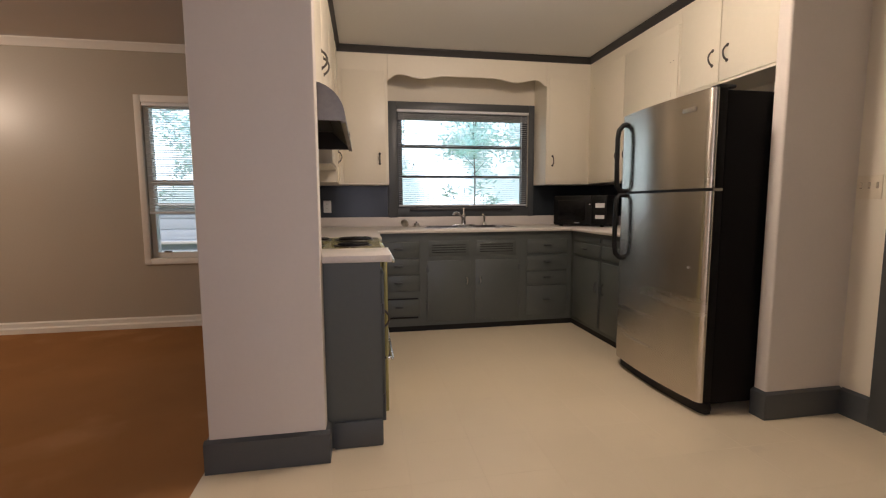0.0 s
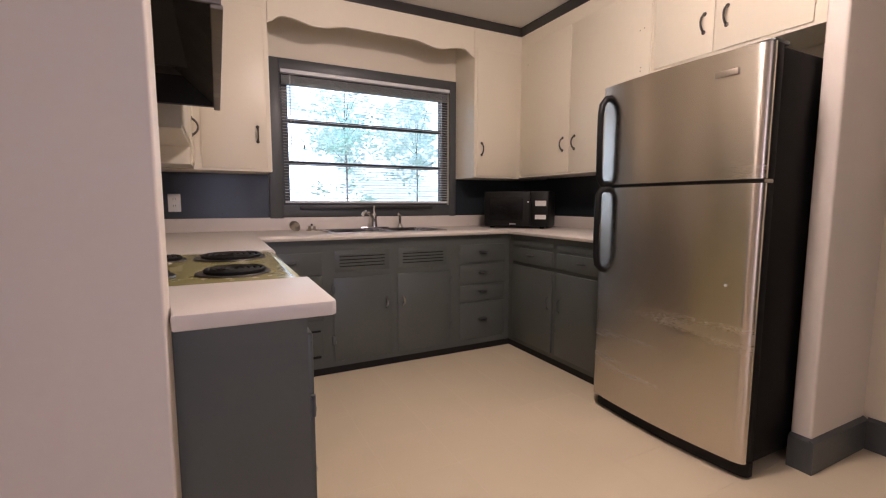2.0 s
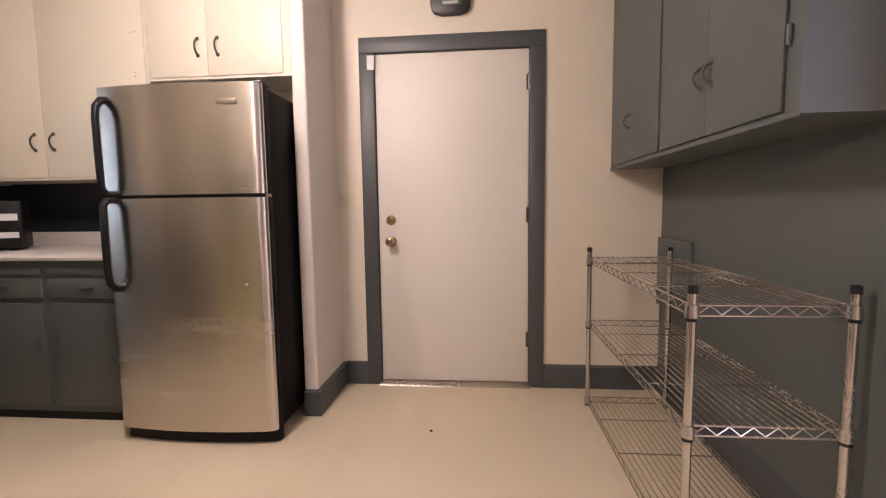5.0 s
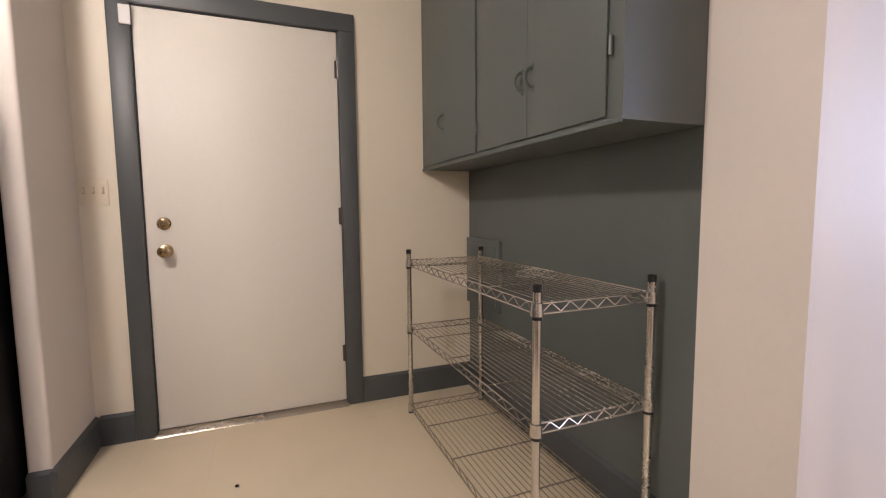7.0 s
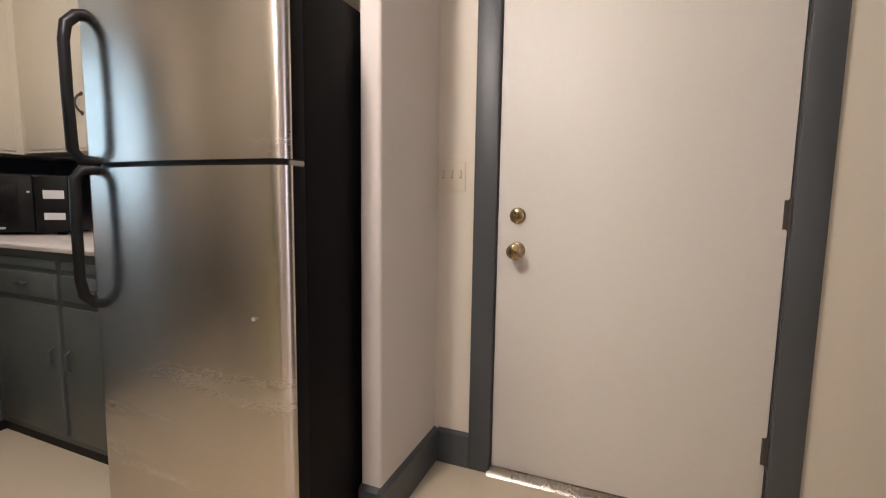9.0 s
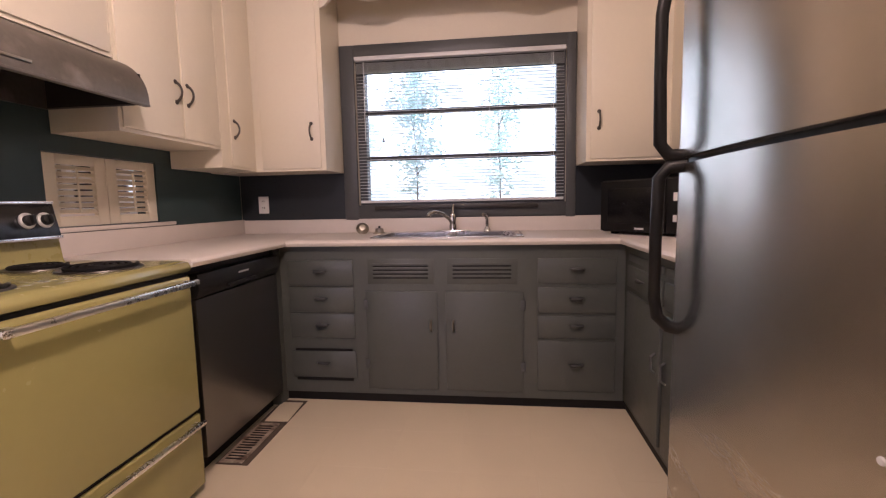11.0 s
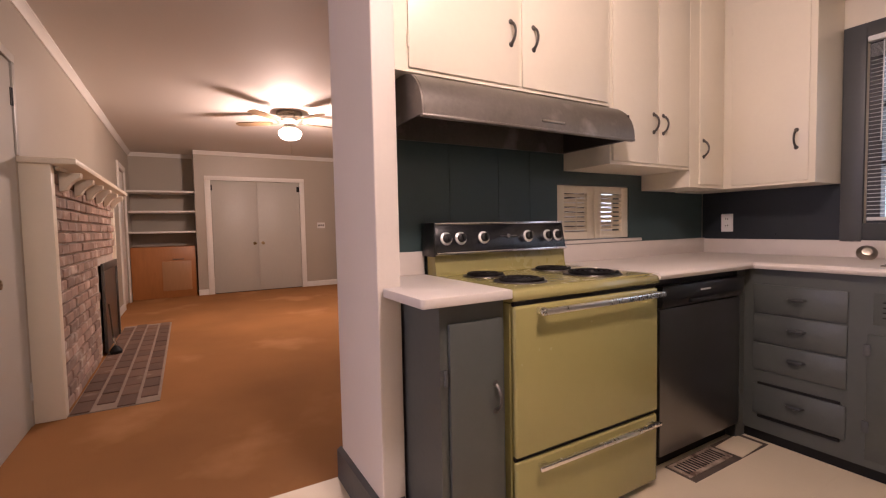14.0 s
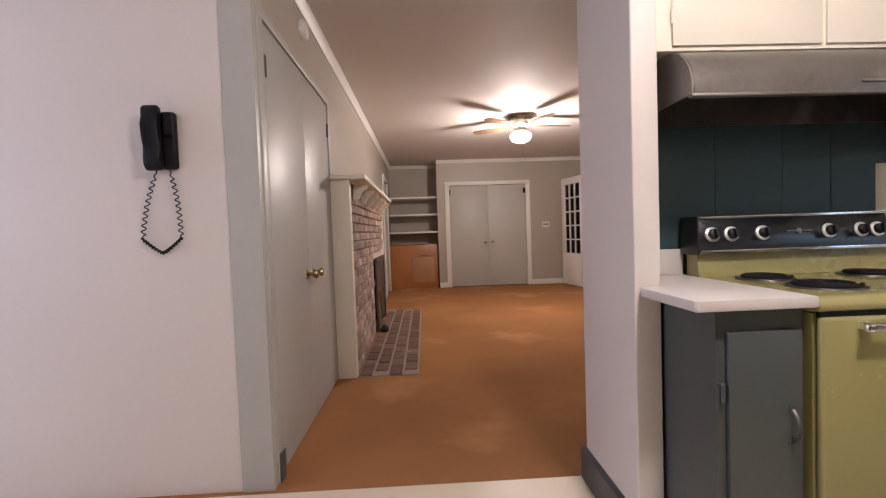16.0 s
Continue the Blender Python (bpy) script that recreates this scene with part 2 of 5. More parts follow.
class Form:
    """A bmesh that is filled with simple shaped pieces, in world metres."""

    def __init__(self):
        self.bm = bmesh.new()

    def add(self, verts, faces):
        v = [self.bm.verts.new(p) for p in verts]
        for f in faces:
            self.bm.faces.new([v[i] for i in f])
        return v

    def box(self, x0, x1, y0, y1, z0, z1, bev=0.0, seg=2, m=None):
        p = [Vector((x, y, z)) for x in (x0, x1) for y in (y0, y1) for z in (z0, z1)]
        if m:
            p = [m @ q for q in p]
        v = self.add(p, [(0, 1, 3, 2), (4, 6, 7, 5), (0, 4, 5, 1), (2, 3, 7, 6), (0, 2, 6, 4), (1, 5, 7, 3)])
        if bev:
            edges = list({e for q in v for e in q.link_edges})
            bmesh.ops.bevel(self.bm, geom=edges, offset=bev, segments=seg, profile=0.5, affect="EDGES")
        return self

    def prism(self, outline, axis, a, b, bev=0.0, seg=2, m=None):
        """Extrude a 2D outline along x, y or z from a to b."""
        def at(u, w, s):
            q = {"x": (s, u, w), "y": (u, s, w), "z": (u, w, s)}[axis]
            return m @ Vector(q) if m else Vector(q)
        n = len(outline)
        v = self.add([at(u, w, a) for u, w in outline] + [at(u, w, b) for u, w in outline],
                     [tuple(range(n))[::-1], tuple(range(n, 2 * n))] + [(i, (i + 1) % n, n + (i + 1) % n, n + i) for i in range(n)])
        if bev:
            edges = list({e for q in v for e in q.link_edges})
            bmesh.ops.bevel(self.bm, geom=edges, offset=bev, segments=seg, profile=0.5, affect="EDGES")
        return self

    def tube(self, path, r, sides=8, closed=False):
        """A round bar along a path of points."""
        pts = [Vector(p) for p in path]
        rings, n = [], len(pts)
        up = None
        for i, p in enumerate(pts):
            if closed:
                d = pts[(i + 1) % n] - pts[i - 1]
            else:
                d = pts[min(i + 1, n - 1)] - pts[max(i - 1, 0)]
            d.normalize()
            if up is None:
                up = d.orthogonal().normalized()
            up = (up - d * up.dot(d)).normalized()
            side = d.cross(up)
            rad = r[i] if isinstance(r, (list, tuple)) else r
            rings.append([self.bm.verts.new(p + rad * (math.cos(2 * math.pi * k / sides) * up + math.sin(2 * math.pi * k / sides) * side)) for k in range(sides)])
        for i in range(n if closed else n - 1):
            a, b = rings[i], rings[(i + 1) % n]
            for k in range(sides):
                self.bm.faces.new((a[k], a[(k + 1) % sides], b[(k + 1) % sides], b[k]))
        if not closed:
            self.bm.faces.new(rings[0][::-1])
            self.bm.faces.new(rings[-1])
        return self

    def lathe(self, profile, m, sides=20):
        """Turn (radius, height) pairs about the local z of m."""
        rings = []
        for r, h in profile:
            if r < 1e-5:
                rings.append([self.bm.verts.new(m @ Vector((0, 0, h)))])
            else:
                rings.append([self.bm.verts.new(m @ Vector((r * math.cos(2 * math.pi * k / sides), r * math.sin(2 * math.pi * k / sides), h))) for k in range(sides)])
        for a, b in zip(rings, rings[1:]):
            for k in range(sides):
                q = [a[k % len(a)], a[(k + 1) % len(a)], b[(k + 1) % len(b)], b[k % len(b)]]
                q = list(dict.fromkeys(q))
                if len(q) > 2:
                    self.bm.faces.new(q)
        return self


def thing(name, at, label="", category="", group="", kind=""):
    ob = new(name)
    ob.empty_display_size = 0.1
    ob.location = at
    ORIGIN[ob.name] = Vector(at)
    return tagged(ob, label, category, group, kind)


def smooth(me, angle=40):
    for p in me.polygons:
        p.use_smooth = True
    me.set_sharp_from_angle(angle=radians(angle))


def part(name, form, material, parent, label=""):
    """Link a form as one mesh under a thing or under a part."""
    bm = form.bm
    o = ORIGIN[parent.name]
    bmesh.ops.translate(bm, verts=bm.verts, vec=-o)
    bmesh.ops.recalc_face_normals(bm, faces=bm.faces)
    me = bpy.data.meshes.new(name)
    bm.to_mesh(me)
    bm.free()
    smooth(me)
    me.materials.append(material)
    ob = new(name, me)
    ob.parent = parent
    ORIGIN[ob.name] = o
    return tagged(ob, label)


def solid(name, form, material, label="", category="", kind="", group=""):
    """A top-level thing that is one mesh."""
    bm = form.bm
    bmesh.ops.recalc_face_normals(bm, faces=bm.faces)
    lo = Vector([min(v.co[i] for v in bm.verts) for i in range(3)])
    hi = Vector([max(v.co[i] for v in bm.verts) for i in range(3)])
    o = Vector(((lo.x + hi.x) / 2, (lo.y + hi.y) / 2, lo.z))
    bmesh.ops.translate(bm, verts=bm.verts, vec=-o)
    me = bpy.data.meshes.new(name)
    bm.to_mesh(me)
    bm.free()
    smooth(me)
    me.materials.append(material)
    ob = new(name, me)
    ob.location = o
    ORIGIN[ob.name] = o
    return tagged(ob, label, category, group, kind)


def box(*a, **k):
    return Form().box(*a, **k)


# ---- the plan ----
XW, XE = -0.20, 2.80        # kitchen west and east walls
YN, YS = 4.65, 0.16         # north wall, green south wall
CEIL, DCEIL = 2.505, 2.528    # kitchen and den ceilings
DW, DS = -7.30, 0.75        # den west and south walls
XO = -0.37                  # edge between carpet and vinyl
CT, CB = 0.904, 0.873       # worktop top and underside


def wall(name, pieces, material, label):
    f = Form()
    for p in pieces:
        f.box(*p)
    return solid(name, f, material, label, "wall", "structure")


def post(x0, x1, y0, y1, r=0.016):
    """A full-height wall end with softly rounded corners."""
    pts = []
    for cx, cy, a0 in ((x1 - r, y1 - r, 0), (x0 + r, y1 - r, 90), (x0 + r, y0 + r, 180), (x1 - r, y0 + r, 270)):
        for k in range(5):
            a = radians(a0 + 22.5 * k)
            pts.append((cx + r * math.cos(a), cy + r * math.sin(a)))
    return Form().prism(pts, "z", -0.1, 2.75)


# kitchen north wall with its window opening
WX0, WX1, WZ0, WZ1 = 0.645, 1.995, 1.085, 2.03
wall("wall_north", [(XW - 0.14, WX0, YN, YN + 0.2, -0.1, 2.75), (WX1, XE + 0.2, YN, YN + 0.2, -0.1, 2.75),
                    (WX0, WX1, YN, YN + 0.2, -0.1, WZ0), (WX0, WX1, YN, YN + 0.2, WZ1, 2.75)], M_WALL, "cream painted kitchen wall with a window over the sink")
DX0, DX1, DZ0, DZ1 = -1.60, -0.80, 0.64, 2.03
wall("wall_den_north", [(-8.8, DX0, YN, YN + 0.2, -0.1, 2.75), (DX1, XW - 0.14, YN, YN + 0.2, -0.1, 2.75),
                        (DX0, DX1, YN, YN + 0.2, -0.1, DZ0), (DX0, DX1, YN, YN + 0.2, DZ1, 2.75)], M_DENWALL, "greige painted den wall with a window")
# east wall with the door opening
EY0, EY1, EZ1 = 0.927, 1.862, 2.050
wall("wall_east", [(XE, XE + 0.2, -0.1, EY0, -0.1, 2.75), (XE, XE + 0.2, EY1, YN, -0.1, 2.75), (XE, XE + 0.2, EY0, EY1, EZ1, 2.75)],
     M_WALL, "cream painted wall round the back door")
wall("wall_south", [(1.235, XE, YS - 0.15, YS, -0.1, 2.75)], M_GREYWALL, "grey-green painted wall behind the wire shelf")
wall("wall_south_end", [(0.95, 1.235, YS - 0.15, YS, -0.1, 2.75), (0.95, 1.10, -3.0, YS - 0.15, -0.1, 2.75)], M_PINK, "pale painted wall end beside the passage")
# partition between kitchen and den, with the pass-through
PY0, PY1, PZ0, PZ1 = 3.296, 3.885, 1.023, 1.328
wall("wall_west", [(-0.325, XW, 2.20, PY0, -0.1, 2.75), (-0.325, XW, PY1, YN, -0.1, 2.75), (-0.325, XW, PY0, PY1, -0.1, PZ0), (-0.325, XW, PY0, PY1, PZ1, 2.75)],
     M_DARK, "dark green-grey painted wall behind the range")
solid("wall_partition_end", post(-0.342, 0.133, 2.128, 2.216, 0.006), M_PINK, kind="structure", category="wall", label="pale painted end of the wall between kitchen and den")
solid("wall_stub", post(2.343, XE + 0.05, 2.106, 2.182, 0.012), M_PINK, kind="structure", category="wall", label="pale painted stub wall beside the refrigerator")
# the opening south of the telephone is assumed, made for the daylight fill lamp
wall("wall_phone", [(-0.52, -0.40, -0.35, 0.621, -0.1, 2.75), (-0.52, -0.40, -3.0, -1.17, -0.1, 2.75), (-0.52, -0.40, -1.17, -0.35, -0.1, 0.93), (-0.52, -0.40, -1.17, -0.35, 2.03, 2.75)], M_PINK, "pale painted wall with a telephone")
wall("wall_phone_post", [(-0.525, -0.392, 0.621, DS + 0.008, -0.1, 2.75)], M_DENDOOR, "sage-grey painted post at the end of the telephone wall")
# passage behind the start, closed by an unseen wall with an assumed window opening
wall("wall_passage", [(-0.52, -0.05, -3.2, -3.0, -0.1, 2.75), (0.75, 1.10, -3.2, -3.0, -0.1, 2.75), (-0.05, 0.75, -3.2, -3.0, -0.1, 0.9), (-0.05, 0.75, -3.2, -3.0, 2.1, 2.75)],
     M_PINK, "pale painted wall at the end of the passage")
# den walls
AY0, AY1 = 0.76, 1.73
wall("wall_den_west", [(DW - 0.15, DW, AY1, 1.975, -0.1, 2.75), (DW - 0.15, DW, 3.505, YN, -0.1, 2.75), (DW - 0.15, DW, 1.975, 3.505, 2.02, 2.75)],
     M_DENWALL, "greige painted den wall round the closet doors")
wall("wall_alcove", [(DW - 0.75, DW - 0.60, 0.4, AY1 + 0.1, -0.1, 2.75)], M_DENWALL, "greige painted back wall of the shelf alcove")
wall("wall_alcove_side", [(DW - 0.60, DW - 0.15, AY1, AY1 + 0.1, -0.1, 2.75)], M_DENWALL, "greige painted side wall of the shelf alcove")
wall("wall_closet_back", [(DW - 0.9, DW - 0.8, 1.84, 4.9, -0.1, 2.75)], M_DENWALL, "greige wall behind the closet doors")
wall("wall_den_south", [(-8.9, -7.10, DS - 0.14, DS, -0.1, 2.75), (-7.10, -6.35, DS - 0.14, DS, 2.08, 2.75), (-6.35, -1.84, DS - 0.14, DS, -0.1, 2.75), (-1.84, -0.52, DS - 0.14, DS, 2.085, 2.75),
                        (-7.4, -6.1, DS - 0.9, DS - 0.8, -0.1, 2.75)],
     M_DENWALL, "greige painted den wall with closet doors and fireplace")

wall("wall_closet_south", [(-1.9, -0.525, DS - 0.75, DS - 0.7, -0.1, 2.75)], M_DENWALL, "greige wall inside the closet")
# floors and ceilings
solid("floor", box(XO, XE, -3.1, YN, -0.06, -0.004), M_GROUT, "cream vinyl tile kitchen floor with faint joints", "floor", "structure")
solid("floor_den", box(-8.9, XO, 0.0, YN, -0.06, 0.0), M_CARPET, "worn rust-orange carpet in the den", "carpet", "structure")
solid("ceiling", box(-0.36, XE, YS, YN, CEIL, CEIL + 0.1), M_CEIL, "white painted kitchen ceiling", "ceiling", "structure")
solid("ceiling_passage", box(-0.52, 1.1, -3.2, YS, CEIL, CEIL + 0.1), M_CEIL, "white painted passage ceiling", "ceiling", "structure")
solid("ceiling_den", box(-8.9, -0.36, 0.0, YN, DCEIL, DCEIL + 0.1), M_DENCEIL, "pale painted den ceiling", "ceiling", "structure")


def crown(name, runs, size, material, label):
    """Crown moulding: runs of (x0, y0, x1, y1, inward normal, height)."""
    f = Form()
    a, b = size
    prof = [(0, 0), (0, -b), (a * 0.22, -b), (a * 0.35, -b * 0.8), (a * 0.8, -b * 0.32), (a, -b * 0.2), (a, 0)]
    for x0, y0, x1, y1, nx, ny, z in runs:
        if nx:
            f.prism([(x0 + nx * u, z + w) for u, w in prof], "y", y0, y1)
        else:
            f.prism([(y0 + ny * u, z + w) for u, w in prof], "x", x0, x1)
    return solid(name, f, material, label, "crown moulding", "structure")


UX, UY, UE = 0.105, 4.335, 2.50   # faces of the wall cabinets
crown("trim_crown", [(0.10, UY, UE, UY, 0, -1, CEIL - 0.002), (UE, 2.185, UE, UY, -1, 0, CEIL - 0.002), (0.105, 2.21, 0.105, UY, 1, 0, CEIL - 0.002)],
      (0.035, 0.055), M_CROWN, "near-black painted crown moulding under the kitchen ceiling")
crown("trim_crown_den", [(DW, YN, -0.36, YN, 0, -1, DCEIL - 0.002), (DW, AY1, DW, YN, 1, 0, DCEIL - 0.002), (DW - 0.6, DS, -0.42, DS, 0, 1, DCEIL - 0.002), (DW - 0.6, AY0, DW - 0.6, AY1, 1, 0, DCEIL - 0.002)],
      (0.045, 0.065), M_WHITE, "white crown moulding round the den ceiling")


def base(name, runs, material, h=0.14, t=0.016, label=""):
    f = Form()
    for x0, y0, x1, y1, nx, ny in runs:
        if nx:
            xs = sorted((x0, x0 + nx * t))
            f.prism([(xs[0], 0), (xs[1], 0), (xs[1], h if nx < 0 else h - 0.012), (xs[0], h if nx > 0 else h - 0.012)], "y", min(y0, y1), max(y0, y1))
        else:
            ys = sorted((y0, y0 + ny * t))
            f.prism([(ys[0], 0), (ys[1], 0), (ys[1], h if ny < 0 else h - 0.012), (ys[0], h if ny > 0 else h - 0.012)], "x", min(x0, x1), max(x0, x1))
    return solid(name, f, material, label, "baseboard", "structure")


base("baseboard", [(-0.360, 2.128, 0.151, 2.128, 0, -1), (0.133, 2.1285, 0.133, 2.210, 1, 0), (-0.342, 2.1285, -0.342, 2.21, -1, 0),
                   (2.325, 2.106, XE, 2.106, 0, -1), (2.343, 2.1065, 2.343, 2.180, -1, 0),
                   (XE, 1.948, XE, 2.088, -1, 0), (XE, YS, XE, 0.842, -1, 0), (1.235, YS, XE - 0.016, YS, 0, 1),
                   (-0.522, DS + 0.004, -0.450, DS + 0.004, 0, 1)], M_TRIM, 0.145, 0.018, "dark grey painted baseboard")
base("baseboard_den", [(DW, AY1, DW, 1.883, 1, 0), (DW, 3.592, DW, YN, 1, 0), (DW, YN, -0.36, YN, 0, -1), (-6.26, DS, -4.56, DS, 0, 1)], M_WHITE, 0.10, 0.018, "white painted baseboard in the den")
base("baseboard_rail_den", [(DW + 0.02, YN - 0.018, -0.36, YN - 0.018, 0, -1)], M_WHITE, 0.055, 0.02, "white painted shoe moulding in the den")


# ---- kitchen: cabinets ----
def bow_handle(parent, c, out, along, length=0.10, label="dark bow handle"):
    """A slim bow handle at c, standing out along one axis and lying along another."""
    c, out, along = Vector(c), Vector(out), Vector(along)
    f = Form()
    pts = []
    for i in range(11):
        s = i / 10 * 2 - 1
        pts.append(c + along * (s * length / 2) + out * (0.004 + 0.026 * (1 - s * s) ** 0.8))
    rad = [0.0065 if i in (0, 10) else 0.0048 + 0.0012 * abs(i - 5) / 5 for i in range(11)]
    f.tube(pts, rad, 8)
    for s in (-1, 1):
        q = out.to_track_quat("Z", "Y").to_matrix().to_4x4()
        f.lathe([(0.011, 0), (0.010, 0.003), (0.004, 0.006), (0, 0.006)], Matrix.Translation(c + along * (s * length * 0.53)) @ q, 10)
    return part("handle", f, M_IRON, parent, label)


def cup_pull(parent, c, out, side):
    """A small shell pull on a drawer front."""
    c, out, side = Vector(c), Vector(out), Vector(side)
    f = Form()
    f.tube([c - side * 0.036 + out * 0.003, c - side * 0.026 + out * 0.016, c + out * 0.021, c + side * 0.026 + out * 0.016, c + side * 0.036 + out * 0.003],
           [0.004, 0.008, 0.010, 0.008, 0.004], 8)
    return part("pull", f, M_PULL, parent)


def slab(f, axis, face, a0, a1, z0, z1, t, bev=0.005):
    """A board standing on a face: axis is the facing direction (+x, -x, -y, +y)."""
    if axis == "-y":
        f.box(a0, a1, face - t, face, z0, z1, bev)
    elif axis == "+y":
        f.box(a0, a1, face, face + t, z0, z1, bev)
    elif axis == "-x":
        f.box(face - t, face, a0, a1, z0, z1, bev)
    else:
        f.box(face, face + t, a0, a1, z0, z1, bev)
    return f


OUT = {"-y": Vector((0, -1, 0)), "+y": Vector((0, 1, 0)), "-x": Vector((-1, 0, 0)), "+x": Vector((1, 0, 0))}


def on_face(axis, face, a, z, d=0.0):
    return (a, face + OUT[axis].y * d, z) if axis[1] == "y" else (face + OUT[axis].x * d, a, z)


def along(axis):
    return (1, 0, 0) if axis[1] == "y" else (0, 1, 0)


# base run on the north wall
BY = 4.035
unit = thing("drawer_cabinet", (0.60, BY, 0), "grey painted base cabinet with four drawers, lowest ajar", "cabinet", "base cabinets")
part("body", box(0.372, 0.815, BY, YN - 0.01, 0.05, CB - 0.002), M_GREY, unit)
part("toe_kick", box(0.372, 0.815, BY + 0.012, BY + 0.03, 0, 0.05), M_TOE, unit)
for z0, z1, d in ((0.655, 0.795, 0.006), (0.508, 0.646, 0.006), (0.362, 0.499, 0.006), (0.137, 0.290, 0.008)):
    dr = part("drawer", slab(Form(), "-y", BY, 0.415, 0.785, z0, z1, d), M_GREY, unit)
    cup_pull(dr, (0.60, BY - d, (z0 + z1) / 2 + 0.01), (0, -1, 0), (1, 0, 0))
# solid black strips stand in for the shaded openings round the lowest drawer
part("gap", box(0.44, 0.765, BY - 0.0090, BY + 0.002, 0.291, 0.302).box(0.44, 0.765, BY - 0.0090, BY + 0.002, 0.122, 0.135), M_TOE, unit, "black strips painting the shade above and below a drawer")

unit = thing("sink_cabinet", (1.27, BY, 0), "grey painted sink base cabinet with two doors and louvred vents", "cabinet", "base cabinets")
part("body", box(0.815, 1.735, BY, YN - 0.01, 0.05, 0.70).box(0.815, 1.735, BY, BY + 0.03, 0.70, CB - 0.002), M_GREY, unit)
part("toe_kick", box(0.815, 1.735, BY + 0.012, BY + 0.03, 0, 0.05), M_TOE, unit)
for x0, x1, hx in ((0.850, 1.240, 1.205), (1.285, 1.690, 1.325)):
    d = part("door", slab(Form(), "-y", BY, x0, x1, 0.085, 0.625, 0.009, 0.003), M_GREY, unit)
    part("handle", Form().tube([(hx, BY - 0.008, 0.47), (hx, BY - 0.030, 0.455), (hx, BY - 0.030, 0.425), (hx, BY - 0.008, 0.41)], 0.006, 8), M_PEWTER, d, "small metal pull")
    for k in range(2):
        zz = 0.20 + 0.33 * k
        part("hinge", box((x0 if hx > (x0 + x1) / 2 else x1) - 0.012, (x0 if hx > (x0 + x1) / 2 else x1) + 0.012, BY - 0.012, BY, zz, zz + 0.05, 0.002), M_TRIM, d)
for x0, x1 in ((0.885, 1.205), (1.315, 1.640)):
    v = part("vent_panel", slab(Form(), "-y", BY, x0 - 0.02, x1 + 0.02, 0.665, 0.800, 0.0025, 0.0008), M_GREY, unit)
    for k in range(4):
        z = 0.695 + 0.021 * k
        part("vent_slot", box(x0 + 0.01, x1 - 0.01, BY - 0.0035, BY - 0.001, z, z + 0.0060), M_TOE, v)
        part("louvre", box(x0 + 0.010, x1 - 0.010, BY - 0.0050, BY - 0.002, z + 0.007, z + 0.019, 0.001, 1), M_GREY, v)

unit = thing("drawer_cabinet", (1.96, BY, 0), "grey painted base cabinet with four drawers beside the corner", "cabinet", "base cabinets")
part("body", box(1.735, 2.20, BY, YN - 0.01, 0.05, CB - 0.002), M_GREY, unit)
part("toe_kick", box(1.735, 2.23, BY + 0.012, BY + 0.03, 0, 0.05), M_TOE, unit)
for z0, z1 in ((0.668, 0.800), (0.512, 0.650), (0.380, 0.498), (0.095, 0.366)):
    dr = part("drawer", slab(Form(), "-y", BY, 1.765, 2.155, z0, z1, 0.006), M_GREY, unit)
    cup_pull(dr, (1.96, BY - 0.006, (z0 + z1) / 2 + 0.012), (0, -1, 0), (1, 0, 0))

BX = 2.205
unit = thing("base_cabinet", (BX, 3.5, 0), "grey painted base cabinet with two drawers over two doors", "cabinet", "base cabinets")
part("body", box(BX, XE - 0.01, 2.99, YN - 0.01, 0.05, CB - 0.002), M_GREY, unit)
part("toe_kick", box(BX + 0.012, BX + 0.03, 2.99, BY + 0.012, 0, 0.05), M_TOE, unit)
for y0, y1 in ((3.53, 3.975), (3.03, 3.49)):
    dr = part("drawer", slab(Form(), "-x", BX, y0, y1, 0.672, 0.775, 0.016), M_GREY, unit)
    cup_pull(dr, (BX - 0.016, (y0 + y1) / 2, 0.73), (-1, 0, 0), (0, 1, 0))
    part("rail", slab(Form(), "-x", BX, y0, y1, 0.795, 0.830, 0.010, 0.003), M_GREY, unit)
    d = part("door", slab(Form(), "-x", BX, y0, y1, 0.085, 0.645, 0.016), M_GREY, unit)
    hy = y0 + 0.035 if y0 > 3.5 else y1 - 0.035
    part("handle", Form().tube([(BX - 0.016, hy, 0.47), (BX - 0.034, hy, 0.455), (BX - 0.034, hy, 0.40), (BX - 0.016, hy, 0.385)], 0.006, 8), M_TRIM, d)

# narrow cabinet at the partition end
WXF = 0.385
unit = thing("end_cabinet", (0.26, 2.34, 0), "narrow slate grey base cabinet at the wall end", "cabinet", "base cabinets")
part("body", box(XW + 0.01, WXF, 2.226, 2.472, 0.0, CB - 0.002), M_GREY, unit)
part("plinth", slab(Form(), "+y", 2.213, 0.163, WXF - 0.004, 0, 0.125, 0.012, 0.002), M_TRIM, unit)
d = part("door", slab(Form(), "+x", WXF, 2.253, 2.456, 0.10, 0.810, 0.016, 0.004), M_GREY, unit)
bow_handle(d, (WXF + 0.016, 2.425, 0.55), (1, 0, 0), (0, 0, 1), 0.085, "worn metal bow handle")
for z in (0.19, 0.62):
    part("hinge", Form().tube([(WXF + 0.010, 2.240, z), (WXF + 0.010, 2.240, z + 0.05)], 0.006, 8).box(WXF, WXF + 0.004, 2.222, 2.245, z, z + 0.05), M_TRIM, d)
unit = thing("filler_cabinet", (0.3, 3.98, 0), "grey painted corner filler beside the dishwasher", "cabinet", "base cabinets")
part("panel", box(0.30, 0.372, 3.962, YN - 0.01, 0.0, CB - 0.002), M_GREY, unit)

# worktops with low backsplashes
CF = 3.998
CXF = 0.425
CXE = 2.165


